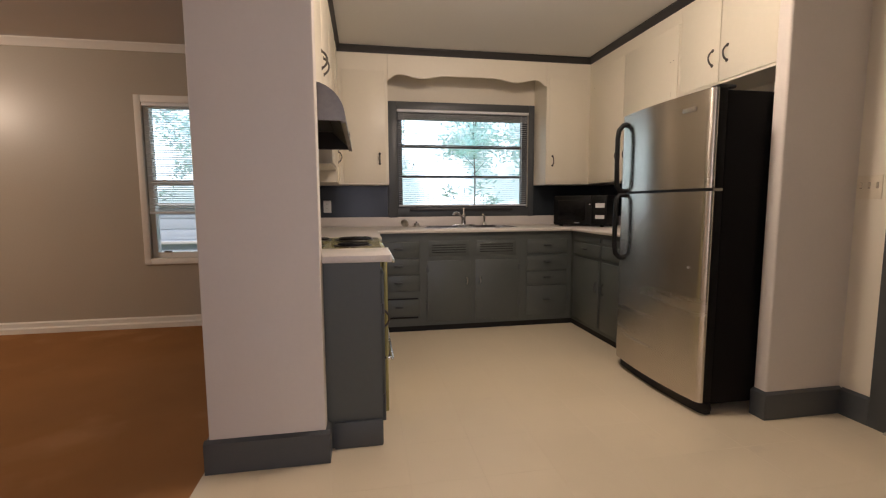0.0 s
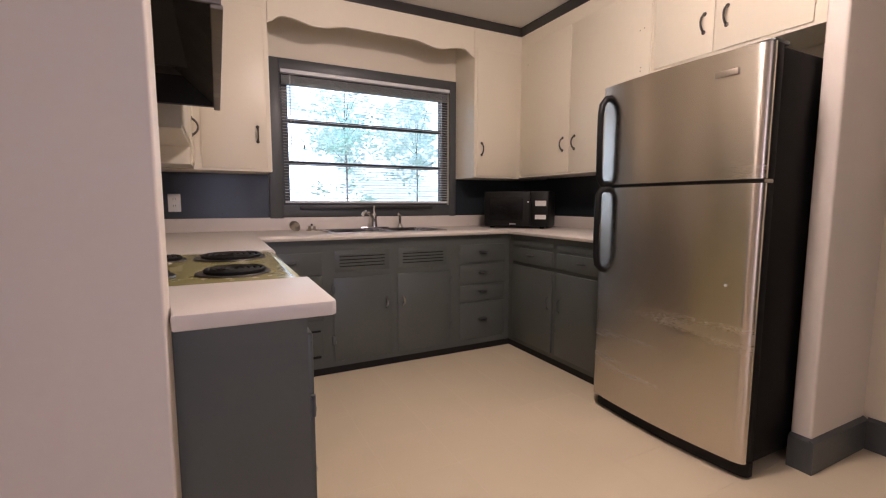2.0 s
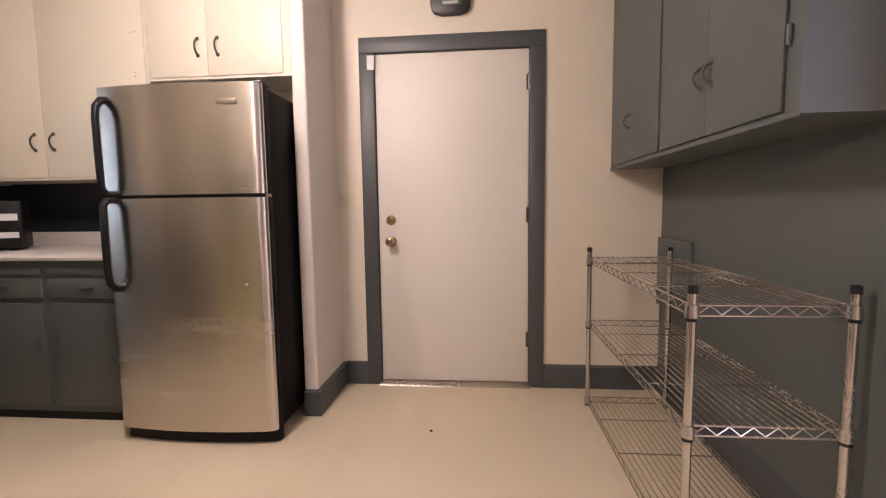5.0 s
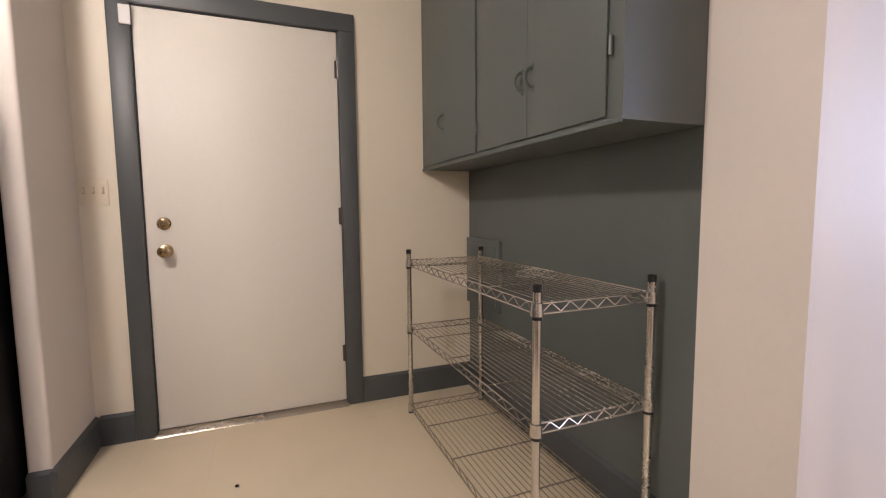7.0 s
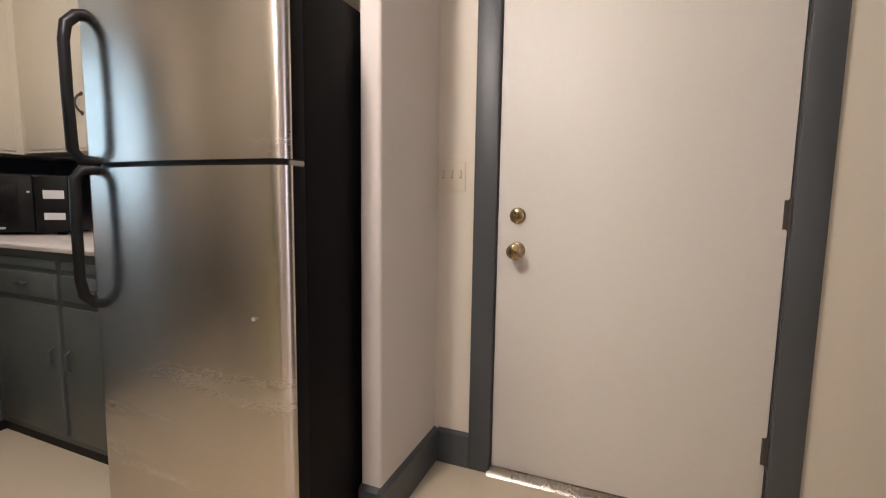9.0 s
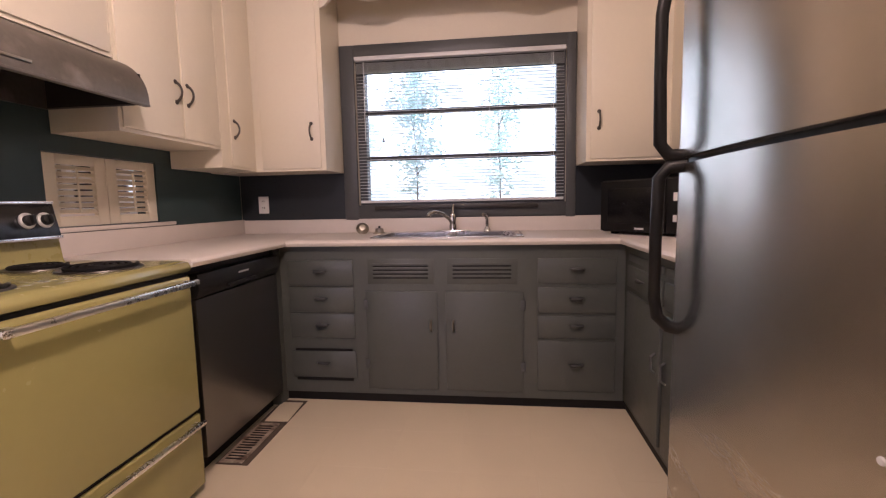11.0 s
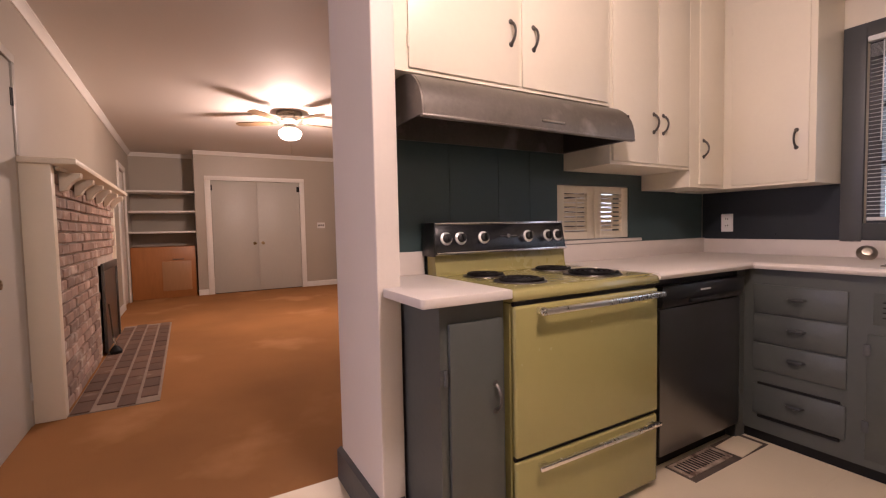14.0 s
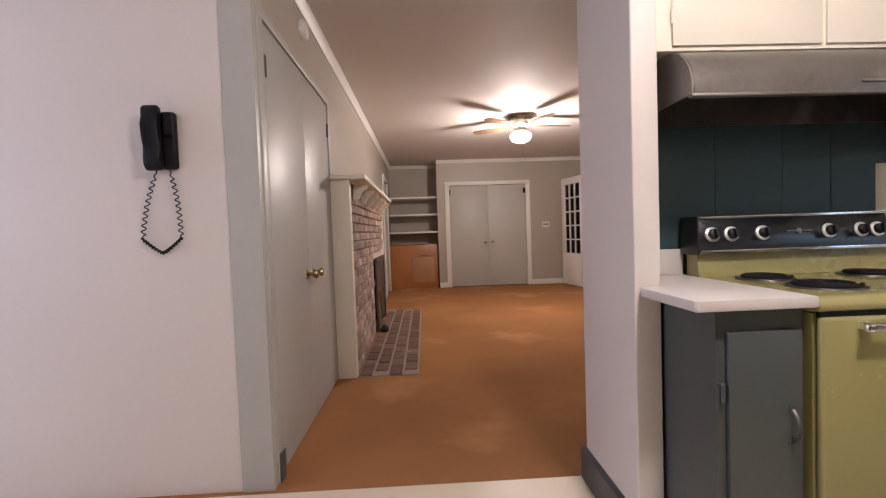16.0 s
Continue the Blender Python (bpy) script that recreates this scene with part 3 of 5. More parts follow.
def rounded_slab(f, outline, z0, z1, r=0.016):
    return f.prism(outline, "z", z0, z1, r, 3)


SX0, SX1, SY0, SY1 = 0.875, 1.690, 4.115, 4.565
def ring_slab(xs, ys, z0, z1):
    """A slab over a 3 x 3 grid of cells with the middle one left open, in one piece."""
    f = Form()
    v = {(i, k, s): f.bm.verts.new((xs[i], ys[k], (z0, z1)[s])) for i in range(4) for k in range(4) for s in range(2)}
    cells = [(i, k) for i in range(3) for k in range(3) if (i, k) != (1, 1)]
    for i, k in cells:
        for s in range(2):
            f.bm.faces.new([v[i, k, s], v[i + 1, k, s], v[i + 1, k + 1, s], v[i, k + 1, s]])
    for a in range(3):
        for p, q in (((a, 0), (a + 1, 0)), ((a, 3), (a + 1, 3)), ((0, a), (0, a + 1)), ((3, a), (3, a + 1))):
            f.bm.faces.new([v[(*p, 0)], v[(*q, 0)], v[(*q, 1)], v[(*p, 1)]])
    for p, q in (((1, 1), (2, 1)), ((2, 1), (2, 2)), ((2, 2), (1, 2)), ((1, 2), (1, 1))):
        f.bm.faces.new([v[(*p, 0)], v[(*q, 0)], v[(*q, 1)], v[(*p, 1)]])
    return f


top = thing("worktop", (1.3, 4.3, CB), "pale pinkish laminate worktop on the base cabinets", "worktop")
part("sink_run", ring_slab((CXF - 0.006, SX0, SX1, CXE + 0.006), (CF + 0.008, SY0, SY1, YN - 0.004), CB, CT), M_LAM, top)
part("front_edge", Form().prism([(CF + 0.009, CB), (CF, CB), (CF - 0.006, CB + 0.006), (CF - 0.008, CB + 0.018), (CF - 0.003, CT - 0.005), (CF + 0.009, CT)], "x", CXF - 0.003, CXE + 0.003), M_LAM, top)
part("range_run", Form().prism([(CXF, CB), (CXF + 0.006, CB + 0.006), (CXF + 0.008, CB + 0.018), (CXF + 0.003, CT - 0.005), (CXF - 0.006, CT), (XW + 0.004, CT), (XW + 0.004, CB)], "y", 3.248, YN - 0.004), M_LAM, top)
part("corner_run", Form().prism([(CXE, CB), (CXE - 0.006, CB + 0.006), (CXE - 0.008, CB + 0.018), (CXE - 0.003, CT - 0.005), (CXE + 0.006, CT), (XE - 0.004, CT), (XE - 0.004, CB)], "y", 2.985, YN - 0.004), M_LAM, top)
part("backsplash", box(XW + 0.024, XE - 0.024, YN - 0.022, YN - 0.003, CT, 0.995, 0.003), M_LAM, top)
part("backsplash", box(XW + 0.003, XW + 0.022, 3.250, YN - 0.003, CT, 1.000, 0.003), M_LAM, top)
part("backsplash", box(XE - 0.022, XE - 0.003, 2.985, YN - 0.003, CT, 0.995, 0.003), M_LAM, top)
top = thing("worktop", (0.2, 2.3, CB), "short pale laminate worktop beside the range", "worktop")
f = Form()
f.prism([(XW + 0.004, 2.224), (0.138, 2.224), (0.138, 2.144), (CXF, 2.144), (CXF + 0.008, 2.154), (CXF + 0.008, 2.476), (XW + 0.004, 2.476)], "z", CB, CT, 0.005, 2)
part("slab", f, M_LAM, top)
part("backsplash", box(XW + 0.003, XW + 0.022, 2.224, 2.476, CT, 1.005, 0.003), M_LAM, top)


# wall cabinets
def wall_cabinet(axis, face, back, a0, a1, z0, doors, label, drop=0.0, top=CEIL - 0.004, handle_z=None, hinges=()):
    """doors: (a0, a1, z0, z1, handle position along the face or None)."""
    u = thing("wall_cabinet", on_face(axis, face, (a0 + a1) / 2, z0), label, "cabinet", "wall cabinets")
    lo, hi = sorted((face, back))
    b = box(a0, a1, lo, hi, z0, top) if axis[1] == "y" else box(lo, hi, a0, a1, z0, top)
    part("body", b, M_CAB, u)
    for d0, d1, dz0, dz1, h in doors:
        d = part("door", slab(Form(), axis, face, d0, d1, dz0, dz1, 0.009, 0.003), M_CAB, u)
        if h is not None:
            bow_handle(d, on_face(axis, face, h[0], h[1], 0.009), OUT[axis], (0, 0, 1), 0.085)
            far = d0 if abs(h[0] - d0) > abs(h[0] - d1) else d1
            for hz in (dz0 + 0.07, dz1 - 0.12):
                p = Vector(on_face(axis, face, far, hz, 0.006))
                part("hinge", Form().tube([p, p + Vector((0, 0, 0.045))], 0.005, 8), M_CAB, d)
    return u


wall_cabinet("-y", UY, YN - 0.004, XW + 0.004, 0.548, 1.300, [(0.150, 0.520, 1.315, 2.30, (0.468, 1.53))], "cream painted wall cabinet beside the window")
wall_cabinet("-y", UY, YN - 0.004, 2.056, XE - 0.004, 1.305, [(2.080, 2.47, 1.320, 2.30, (2.122, 1.53))], "cream painted wall cabinet in the corner by the window")
wall_cabinet("-x", UE, XE - 0.004, 3.075, UY - 0.003, 1.312, [(3.745, 4.29, 1.327, 2.35, (3.805, 1.53)), (3.09, 3.735, 1.327, 2.35, (3.685, 1.53))], "cream painted double wall cabinet over the worktop")
wall_cabinet("-x", UE, XE - 0.004, 2.184, 3.072, 1.850, [(2.72, 3.06, 1.865, 2.40, (2.772, 2.02)), (2.29, 2.71, 1.865, 2.40, (2.656, 2.02))], "cream painted cabinet above the refrigerator")
wall_cabinet("+x", UX, XW + 0.004, 2.224, 3.338, 1.668, [(2.279, 2.783, 1.682, 2.46, (2.740, 1.888)), (2.800, 3.322, 1.682, 2.46, (2.860, 1.888))], "cream painted cabinet above the range hood")
wall_cabinet("+x", UX, XW + 0.004, 3.341, 3.990, 1.398, [(3.356, 3.698, 1.413, 2.46, (3.663, 1.618)), (3.710, 3.975, 1.413, 2.46, (3.741, 1.618))], "cream painted double wall cabinet beside the hood")
wall_cabinet("+x", UX, XW + 0.004, 3.993, UY - 0.003, 1.305, [(4.076, 4.300, 1.322, 2.46, (4.110, 1.52))], "cream painted corner wall cabinet")

# old screw holes left in the cabinet faces
for y, z in ((3.165, 2.115), (3.135, 2.120), (3.150, 1.900), (3.152, 1.880), (4.230, 2.20)):
    solid("screw_hole", Form().lathe([(0.0045, 0), (0.003, 0.0012), (0, 0.0012)], Matrix.Translation((UE - 0.0092, y, z)) @ Vector((-1, 0, 0)).to_track_quat("Z", "Y").to_matrix().to_4x4(), 8), M_SLOT,
          "old filled screw hole in the cabinet door", "mark", group="screw holes")

# scalloped valance above the window
f = Form()
x0, x1 = 0.551, 2.053
edge = []
for i in range(61):
    s = i / 60
    e = min(s, 1 - s) * (x1 - x0)
    z = 2.225 + 0.055 * (1 - math.exp(-(e / 0.05) ** 2)) - 0.016 * (1 - math.cos(2 * math.pi * max(0, e - 0.10) / 0.42)) * (1 if 0.10 < e < 0.52 else 0.0)
    edge.append((x0 + s * (x1 - x0), z))
f.prism([(x0, CEIL - 0.003), *edge, (x1, CEIL - 0.003)], "y", UY, UY + 0.02)
solid("valance", f, M_CAB, "cream painted scalloped valance board over the window", "valance")

# dark painted band between worktop and wall cabinets
f = Form()
f.box(XW + 0.006, 0.550, YN - 0.006, YN - 0.001, 0.995, 1.36).box(2.055, XE - 0.006, YN - 0.006, YN - 0.001, 0.995, 1.36)
f.box(XE - 0.006, XE - 0.001, 2.95, YN - 0.006, 0.995, 1.36)
f.box(0.550, 2.055, YN - 0.006, YN - 0.001, 0.995, 1.01)
solid("trim_splash_band", f, M_BAND, "dark painted splash band above the worktop", "splash panel", "structure")
f = Form()
for y0, y1 in ((2.224, 2.62), (2.6215, 2.90), (2.9015, 3.10), (3.1015, 3.29)):
    f.box(XW + 0.0005, XW + 0.006, y0, y1, 0.86, 1.66, 0.0004, 1)
solid("trim_range_panel", f, M_DARK, "dark green panel boards behind the range", "splash panel", "structure")

# ---- kitchen window ----
win = tagged(thing("window_1", (1.30, YN, 1.0)), "grey framed three-light window with raised white blinds", "window", "", "structure")
f = Form()
T = 0.022
f.box(0.552, WX0, YN - T, YN, 0.985, 2.110, 0.003).box(WX1, 2.052, YN - T, YN, 0.985, 2.110, 0.003)
f.box(WX0, WX1, YN - T, YN, 2.03, 2.110, 0.003).box(WX0, WX1, YN - T, YN, 1.0, 1.085, 0.003)
part("casing", f, M_TRIM, win)
part("window_sill", box(0.76, 1.82, YN - 0.045, YN - 0.0225, 1.052, 1.078, 0.004), M_CROWN, win)
f = Form()
f.box(WX0, WX0 + 0.055, YN + 0.03, YN + 0.10, WZ0, WZ1).box(WX1 - 0.055, WX1, YN + 0.03, YN + 0.10, WZ0, WZ1)
f.box(WX0 + 0.055, WX1 - 0.055, YN + 0.03, YN + 0.10, WZ1 - 0.075, WZ1).box(WX0 + 0.055, WX1 - 0.055, YN + 0.03, YN + 0.10, WZ0, WZ0 + 0.03)
part("window_frame", f, M_TRIM, win)
bars = (1.394, 1.695)
for z in bars:
    part("rail", box(WX0 + 0.055, WX1 - 0.055, YN + 0.045, YN + 0.085, z - 0.014, z + 0.014, 0.003), M_TRIM, win, "grey rail")
for z0, z1 in ((WZ0 + 0.03, 1.38), (1.408, 1.681), (1.709, WZ1 - 0.075)):
    p = part("pane", box(WX0 + 0.055, WX1 - 0.055, YN + 0.062, YN + 0.066, z0, z1), M_GLASS, win)
    p.visible_shadow = False

bl = thing("window_blind", (1.32, YN, 1.1), "white aluminium venetian blind with open slats at the kitchen window", "blind")
part("head_rail", box(0.652, 1.988, YN - 0.030, YN + 0.012, 2.010, 2.036, 0.003), M_SLAT, bl)
part("bottom_rail", box(0.660, 1.980, YN - 0.018, YN + 0.006, 1.098, 1.116, 0.003), M_SLAT, bl)


def slat_mesh(w, depth, tilt):
    me = bpy.data.meshes.new("slat")
    bm = bmesh.new()
    c, s = math.cos(tilt), math.sin(tilt)
    rows = []
    for side in (-1, 1):
        rows.append([bm.verts.new((side * w / 2, u * depth * c, u * depth * s + h)) for u, h in ((-0.5, 0), (0, 0.0022), (0.5, 0))])
    low = []
    for side in (-1, 1):
        low.append([bm.verts.new((side * w / 2, u * depth * c, u * depth * s + h - 0.0007)) for u, h in ((-0.5, 0), (0, 0.0022), (0.5, 0))])
    for i in range(2):
        bm.faces.new((rows[0][i], rows[0][i + 1], rows[1][i + 1], rows[1][i]))
        bm.faces.new((low[0][i], low[1][i], low[1][i + 1], low[0][i + 1]))
    bm.faces.new((rows[0][0], rows[1][0], low[1][0], low[0][0]))
    bm.faces.new((rows[0][2], low[0][2], low[1][2], rows[1][2]))
    bm.to_mesh(me)
    bm.free()
    me.materials.append(M_SLAT)
    return me


SLAT = slat_mesh(1.32, 0.025, radians(8))
for k in range(50):
    s = new("slat", SLAT)
    s.parent = bl
    s.location = (0, -0.008, 0.035 + k * 0.0205 if k < 40 else 0.035 + 39 * 0.0205 + (k - 39) * 0.0062)
for x in (0.74, 1.12, 1.52, 1.90):
    part("ladder_cord", Form().tube([(x, YN - 0.021, 1.11), (x, YN - 0.021, 2.01)], 0.0011, 5), M_SLAT, bl)
part("tilt_wand", Form().tube([(0.715, YN - 0.028, 2.0), (0.712, YN - 0.030, 1.50)], 0.003, 6), M_SLAT, bl)
part("pull_cord", Form().tube([(1.91, YN - 0.030, 2.0), (1.915, YN - 0.032, 1.35), (1.895, YN - 0.031, 1.30), (1.92, YN - 0.031, 1.22)], 0.0018, 5), M_SLAT, bl)
solid("window_ornament", Form().lathe([(0, -0.012), (0.006, -0.010), (0.010, -0.002), (0.006, 0.010), (0.001, 0.020), (0, 0.021)], Matrix.Translation((0.815, YN + 0.040, 1.510)), 10), M_TRIM,
      "small dark drop ornament stuck on the window pane", "ornament")

# ---- sink, tap and small things on the worktop ----
sink = thing("sink", (1.28, 4.34, CT), "stainless double-bowl kitchen sink set into the worktop", "sink")
f = Form()
rim = CT + 0.006


def basin(f, x0, x1, y0, y1, depth=0.16):
    f.box(x0, x1, y0, y1, rim - depth - 0.003, rim - depth)
    f.box(x0 - 0.003, x0, y0, y1, rim - depth, rim).box(x1, x1 + 0.003, y0, y1, rim - depth, rim)
    f.box(x0 - 0.003, x1 + 0.003, y0 - 0.003, y0, rim - depth, rim).box(x0 - 0.003, x1 + 0.003, y1, y1 + 0.003, rim - depth, rim)


f.box(SX0 - 0.012, SX1 + 0.012, SY0 - 0.012, SY0 + 0.028, CT, rim, 0.002).box(SX0 - 0.012, SX1 + 0.012, SY1 - 0.085, SY1 + 0.012, CT, rim, 0.002)
f.box(SX0 - 0.012, SX0 + 0.025, SY0 + 0.028, SY1 - 0.085, CT, rim, 0.002).box(SX1 - 0.025, SX1 + 0.012, SY0 + 0.028, SY1 - 0.085, CT, rim, 0.002)
f.box(1.270, 1.300, SY0 + 0.028, SY1 - 0.085, CT, rim, 0.002)
part("rim", f, M_SINK, sink)
for x0, x1 in ((SX0 + 0.026, 1.269), (1.301, SX1 - 0.026)):
    f = Form()
    basin(f, x0, x1, SY0 + 0.030, SY1 - 0.087)
    b = part("basin", f, M_SINK, sink)
    part("drain", Form().lathe([(0, rim - 0.157), (0.035, rim - 0.157), (0.040, rim - 0.159)], Matrix.Translation(((x0 + x1) / 2, 4.34, 0)), 16), M_CHROME, b)
tap = thing("faucet", (1.285, 4.52, rim), "chrome single-lever kitchen faucet on the sink", "faucet")
part("base_plate", box(1.175, 1.395, 4.495, 4.545, rim, rim + 0.010, 0.004), M_CHROME, tap)
part("body", Form().lathe([(0.026, 0), (0.024, 0.03), (0.020, 0.045), (0.022, 0.085), (0.017, 0.10), (0, 0.105)], pose(1.285, 4.52, rim + 0.01), 16), M_CHROME, tap)
part("spout", Form().tube([(1.285, 4.515, rim + 0.045), (1.262, 4.49, rim + 0.085), (1.225, 4.45, rim + 0.118), (1.185, 4.405, rim + 0.128), (1.160, 4.375, rim + 0.118), (1.152, 4.366, rim + 0.100)],
                          [0.012, 0.012, 0.011, 0.011, 0.013, 0.013], 10), M_CHROME, tap)
part("lever", Form().tube([(1.285, 4.52, rim + 0.105), (1.288, 4.525, rim + 0.150), (1.292, 4.530, rim + 0.168)], [0.010, 0.006, 0.007], 8), M_CHROME, tap)
sp = thing("spray_head", (1.500, 4.53, rim), "chrome side sprayer beside the faucet", "sprayer")
part("holder", Form().lathe([(0.024, 0), (0.022, 0.012), (0.014, 0.02), (0.012, 0.03), (0, 0.03)], pose(1.500, 4.53, rim), 14), M_CHROME, sp)
part("head", Form().tube([(1.500, 4.53, rim + 0.028), (1.500, 4.53, rim + 0.075), (1.492, 4.515, rim + 0.10), (1.475, 4.495, rim + 0.105)], [0.010, 0.013, 0.014, 0.010], 10), M_CHROME, sp)
st = thing("sink_strainer", (0.705, 4.50, CT), "metal sink strainer leaning on its edge on the worktop", "strainer")
part("cup", Form().lathe([(0.0, 0.012), (0.020, 0.010), (0.030, -0.004), (0.040, -0.010), (0.041, -0.012), (0.028, -0.008), (0.018, 0.004), (0, 0.006)], pose(0.705, 4.50, CT + 0.038, 65, 0, 20), 18), M_PEWTER, st)
st = thing("sink_strainer", (0.815, 4.50, CT), "metal sink strainer standing upside down on the worktop", "strainer")
part("cup", Form().lathe([(0.042, 0), (0.040, 0.006), (0.028, 0.012), (0.026, 0.032), (0.010, 0.036), (0, 0.036)], pose(0.815, 4.50, CT), 18), M_PEWTER, st)
part("knob", Form().lathe([(0.006, 0.036), (0.008, 0.046), (0, 0.050)], pose(0.815, 4.50, CT), 10), M_BLACK, st)


def outlet(name, c, axis, material, label, slots=True):
    o = thing(name, c, label, "outlet")
    a = along(axis)
    n = OUT[axis]
    f = Form()
    if axis[1] == "y":
        f.box(c[0] - 0.036, c[0] + 0.036, *sorted((c[1], c[1] + n.y * 0.006)), c[2] - 0.058, c[2] + 0.058, 0.002)
    else:
        f.box(*sorted((c[0], c[0] + n.x * 0.006)), c[1] - 0.036, c[1] + 0.036, c[2] - 0.058, c[2] + 0.058, 0.002)
    part("plate", f, material, o)
    for dz in (-0.022, 0.022):
        m = Matrix.Translation(Vector(c) + n * 0.006 + Vector((0, 0, dz))) @ n.to_track_quat("Z", "Y").to_matrix().to_4x4()
        s = part("socket", Form().lathe([(0.016, 0), (0.016, 0.002), (0, 0.002)], m, 14), material, o)
        f = Form()
        for k in (-1, 1):
            q = Vector(c) + n * 0.009 + Vector((0, 0, dz + 0.003)) + Vector(a) * (0.006 * k)
            f.box(q.x - 0.0013, q.x + 0.0013, q.y - 0.0013, q.y + 0.0013, q.z - 0.005, q.z + 0.005)
        part("slot", f, M_TOE, s)
    return o


outlet("wall_outlet", (-0.030, YN - 0.006, 1.10), "-y", M_WPLATE, "white double outlet on the dark splash band")
outlet("wall_outlet", (XE, 0.285, 0.305), "-x", M_PLATE, "cream double outlet low on the wall behind the shelf")

# microwave in the corner
mw = thing("microwave", (2.431, 4.218, CT), "black microwave oven in the corner of the worktop", "microwave")
MM = pose(2.431, 4.218, 0, 0, 0, -49)
part("body", Form().box(-0.255, 0.255, -0.16, 0.165, CT + 0.012, CT + 0.290, 0.006, m=MM), M_HANDLE, mw)
d = part("door", Form().box(-0.252, 0.115, -0.180, -0.1605, CT + 0.018, CT + 0.284, 0.005, m=MM), M_HANDLE, mw)
part("door_window", Form().box(-0.205, 0.060, -0.1825, -0.1805, CT + 0.060, CT + 0.245, 0.0005, m=MM), mat("dark_glass", (0.005, 0.005, 0.006), 0.20, bump=0, var=0.05, spec=0.25), d)
part("badge", Form().box(-0.045, 0.005, -0.1820, -0.1802, CT + 0.030, CT + 0.040, m=MM), M_MARK, d, "small pale maker mark")
part("light", Form().box(0.094, 0.106, -0.1822, -0.1802, CT + 0.203, CT + 0.211, m=MM), M_WPLATE, d, "small pale dot")
cp = part("control_panel", Form().box(0.119, 0.252, -0.180, -0.1605, CT + 0.018, CT + 0.284, 0.005, m=MM), M_HANDLE, mw)
for z0, z1 in ((0.176, 0.216), (0.075, 0.108)):
    part("label_patch", Form().box(0.155, 0.238, -0.1820, -0.1802, CT + z0, CT + z1, m=MM), M_WPLATE, cp, "pale control label")
for x in (-0.2, 0.2):
    for y in (-0.12, 0.13):
        part("foot", Form().box(x - 0.015, x + 0.015, y - 0.015, y + 0.015, CT, CT + 0.013, m=MM), M_HANDLE, mw)

# ---- range hood ----
hood = thing("range_hood", (0.0, 2.77, 1.48), "stained dark metal range hood under the wall cabinet", "range hood")
HY0, HY1 = 2.258, 3.336
f = Form()
arc = []
for i in range(11):
    a = radians(90 - 90 * i / 10)
    arc.append((0.100 + 0.146 * math.cos(a), 1.502 + 0.152 * math.sin(a)))
prof = [(XW + 0.004, 1.656), (0.09, 1.656)] + arc + [(0.246, 1.488), (0.234, 1.488), (0.232, 1.51), (0.10, 1.632), (XW + 0.016, 1.632), (XW + 0.016, 1.488), (XW + 0.004, 1.488)]
f.prism(prof, "y", HY0 + 0.008, HY1 - 0.008)
part("shell", f, M_HOOD, hood)
endp = [(XW + 0.004, 1.655), (0.09, 1.655)] + [(u - 0.001, w - 0.001) for u, w in arc] + [(0.245, 1.488), (XW + 0.004, 1.488)]
part("end_panel", Form().prism(endp, "y", HY0, HY0 + 0.0075), M_HOOD, hood)
part("end_panel", Form().prism(endp, "y", HY1 - 0.0075, HY1), M_HOOD, hood)
# separate dark brown lining makes the inside of the hood darker than the shell
part("lining", Form().prism([(0.230, 1.506), (0.10, 1.629), (XW + 0.02, 1.629), (XW + 0.02, 1.623), (0.098, 1.623), (0.226, 1.500)], "y", HY0 + 0.010, HY1 - 0.010)
     .box(XW + 0.018, 0.222, HY1 - 0.0098, HY1 - 0.0080, 1.492, 1.60), M_LINING, hood, "dark lining inside the hood")
part("lip", box(0.226, 0.249, HY0, HY1, 1.478, 1.488, 0.003), M_HOOD, hood)
part("filter", box(-0.12, 0.16, 2.45, 3.10, 1.575, 1.595), M_SOOT, hood, "dark greasy filter")
part("badge", Form().box(0.244, 0.2505, 2.78, 2.90, 1.512, 1.520, 0.001), M_PEWTER, hood, "plain metal badge")

# ---- range ----
RY0, RY1, RX = 2.480, 3.244, 0.405
rg = thing("electric_range", (0.12, 2.856, 0), "avocado green electric range with coil burners", "range")
part("body", box(XW + 0.03, RX - 0.004, RY0 + 0.004, RY1 - 0.004, 0.02, 0.852), M_AVO, rg)
part("base", box(XW + 0.06, RX - 0.04, RY0 + 0.02, RY1 - 0.02, 0.0, 0.02), M_TOE, rg)
f = Form()
f.prism([(XW + 0.03, 0.856), (RX - 0.002, 0.856), (RX + 0.022, 0.862), (RX + 0.026, 0.876), (RX + 0.018, 0.894), (RX - 0.01, 0.900), (XW + 0.03, 0.900)], "y", RY0, RY1, 0.003, 1)
ck = part("cooktop", f, M_AVO, rg)
for bx, by, br in ((0.255, 2.655, 0.085), (0.02, 2.655, 0.075), (0.255, 3.045, 0.105), (0.02, 3.045, 0.080)):
    b = part("burner", Form().lathe([(br + 0.016, 0.901), (br + 0.014, 0.905), (br + 0.006, 0.906), (br, 0.9035), (br * 0.4, 0.9025), (0, 0.9025)], Matrix.Translation((bx, by, 0)), 28), M_IRON, ck, "dark burner pan")
    f = Form()
    pts = []
    for i in range(90):
        a = i / 90 * 2 * math.pi * 4.2
        r = 0.016 + (br - 0.016) * i / 90
        pts.append((bx + r * math.cos(a), by + r * math.sin(a), 0.910))
    f.tube(pts, 0.0064, 6)
    part("coil", f, M_TOE, b, "black spiral heating coil")
d = part("oven_door", box(RX, RX + 0.024, RY0 + 0.006, RY1 - 0.006, 0.330, 0.844, 0.010, 3), M_AVO, rg)
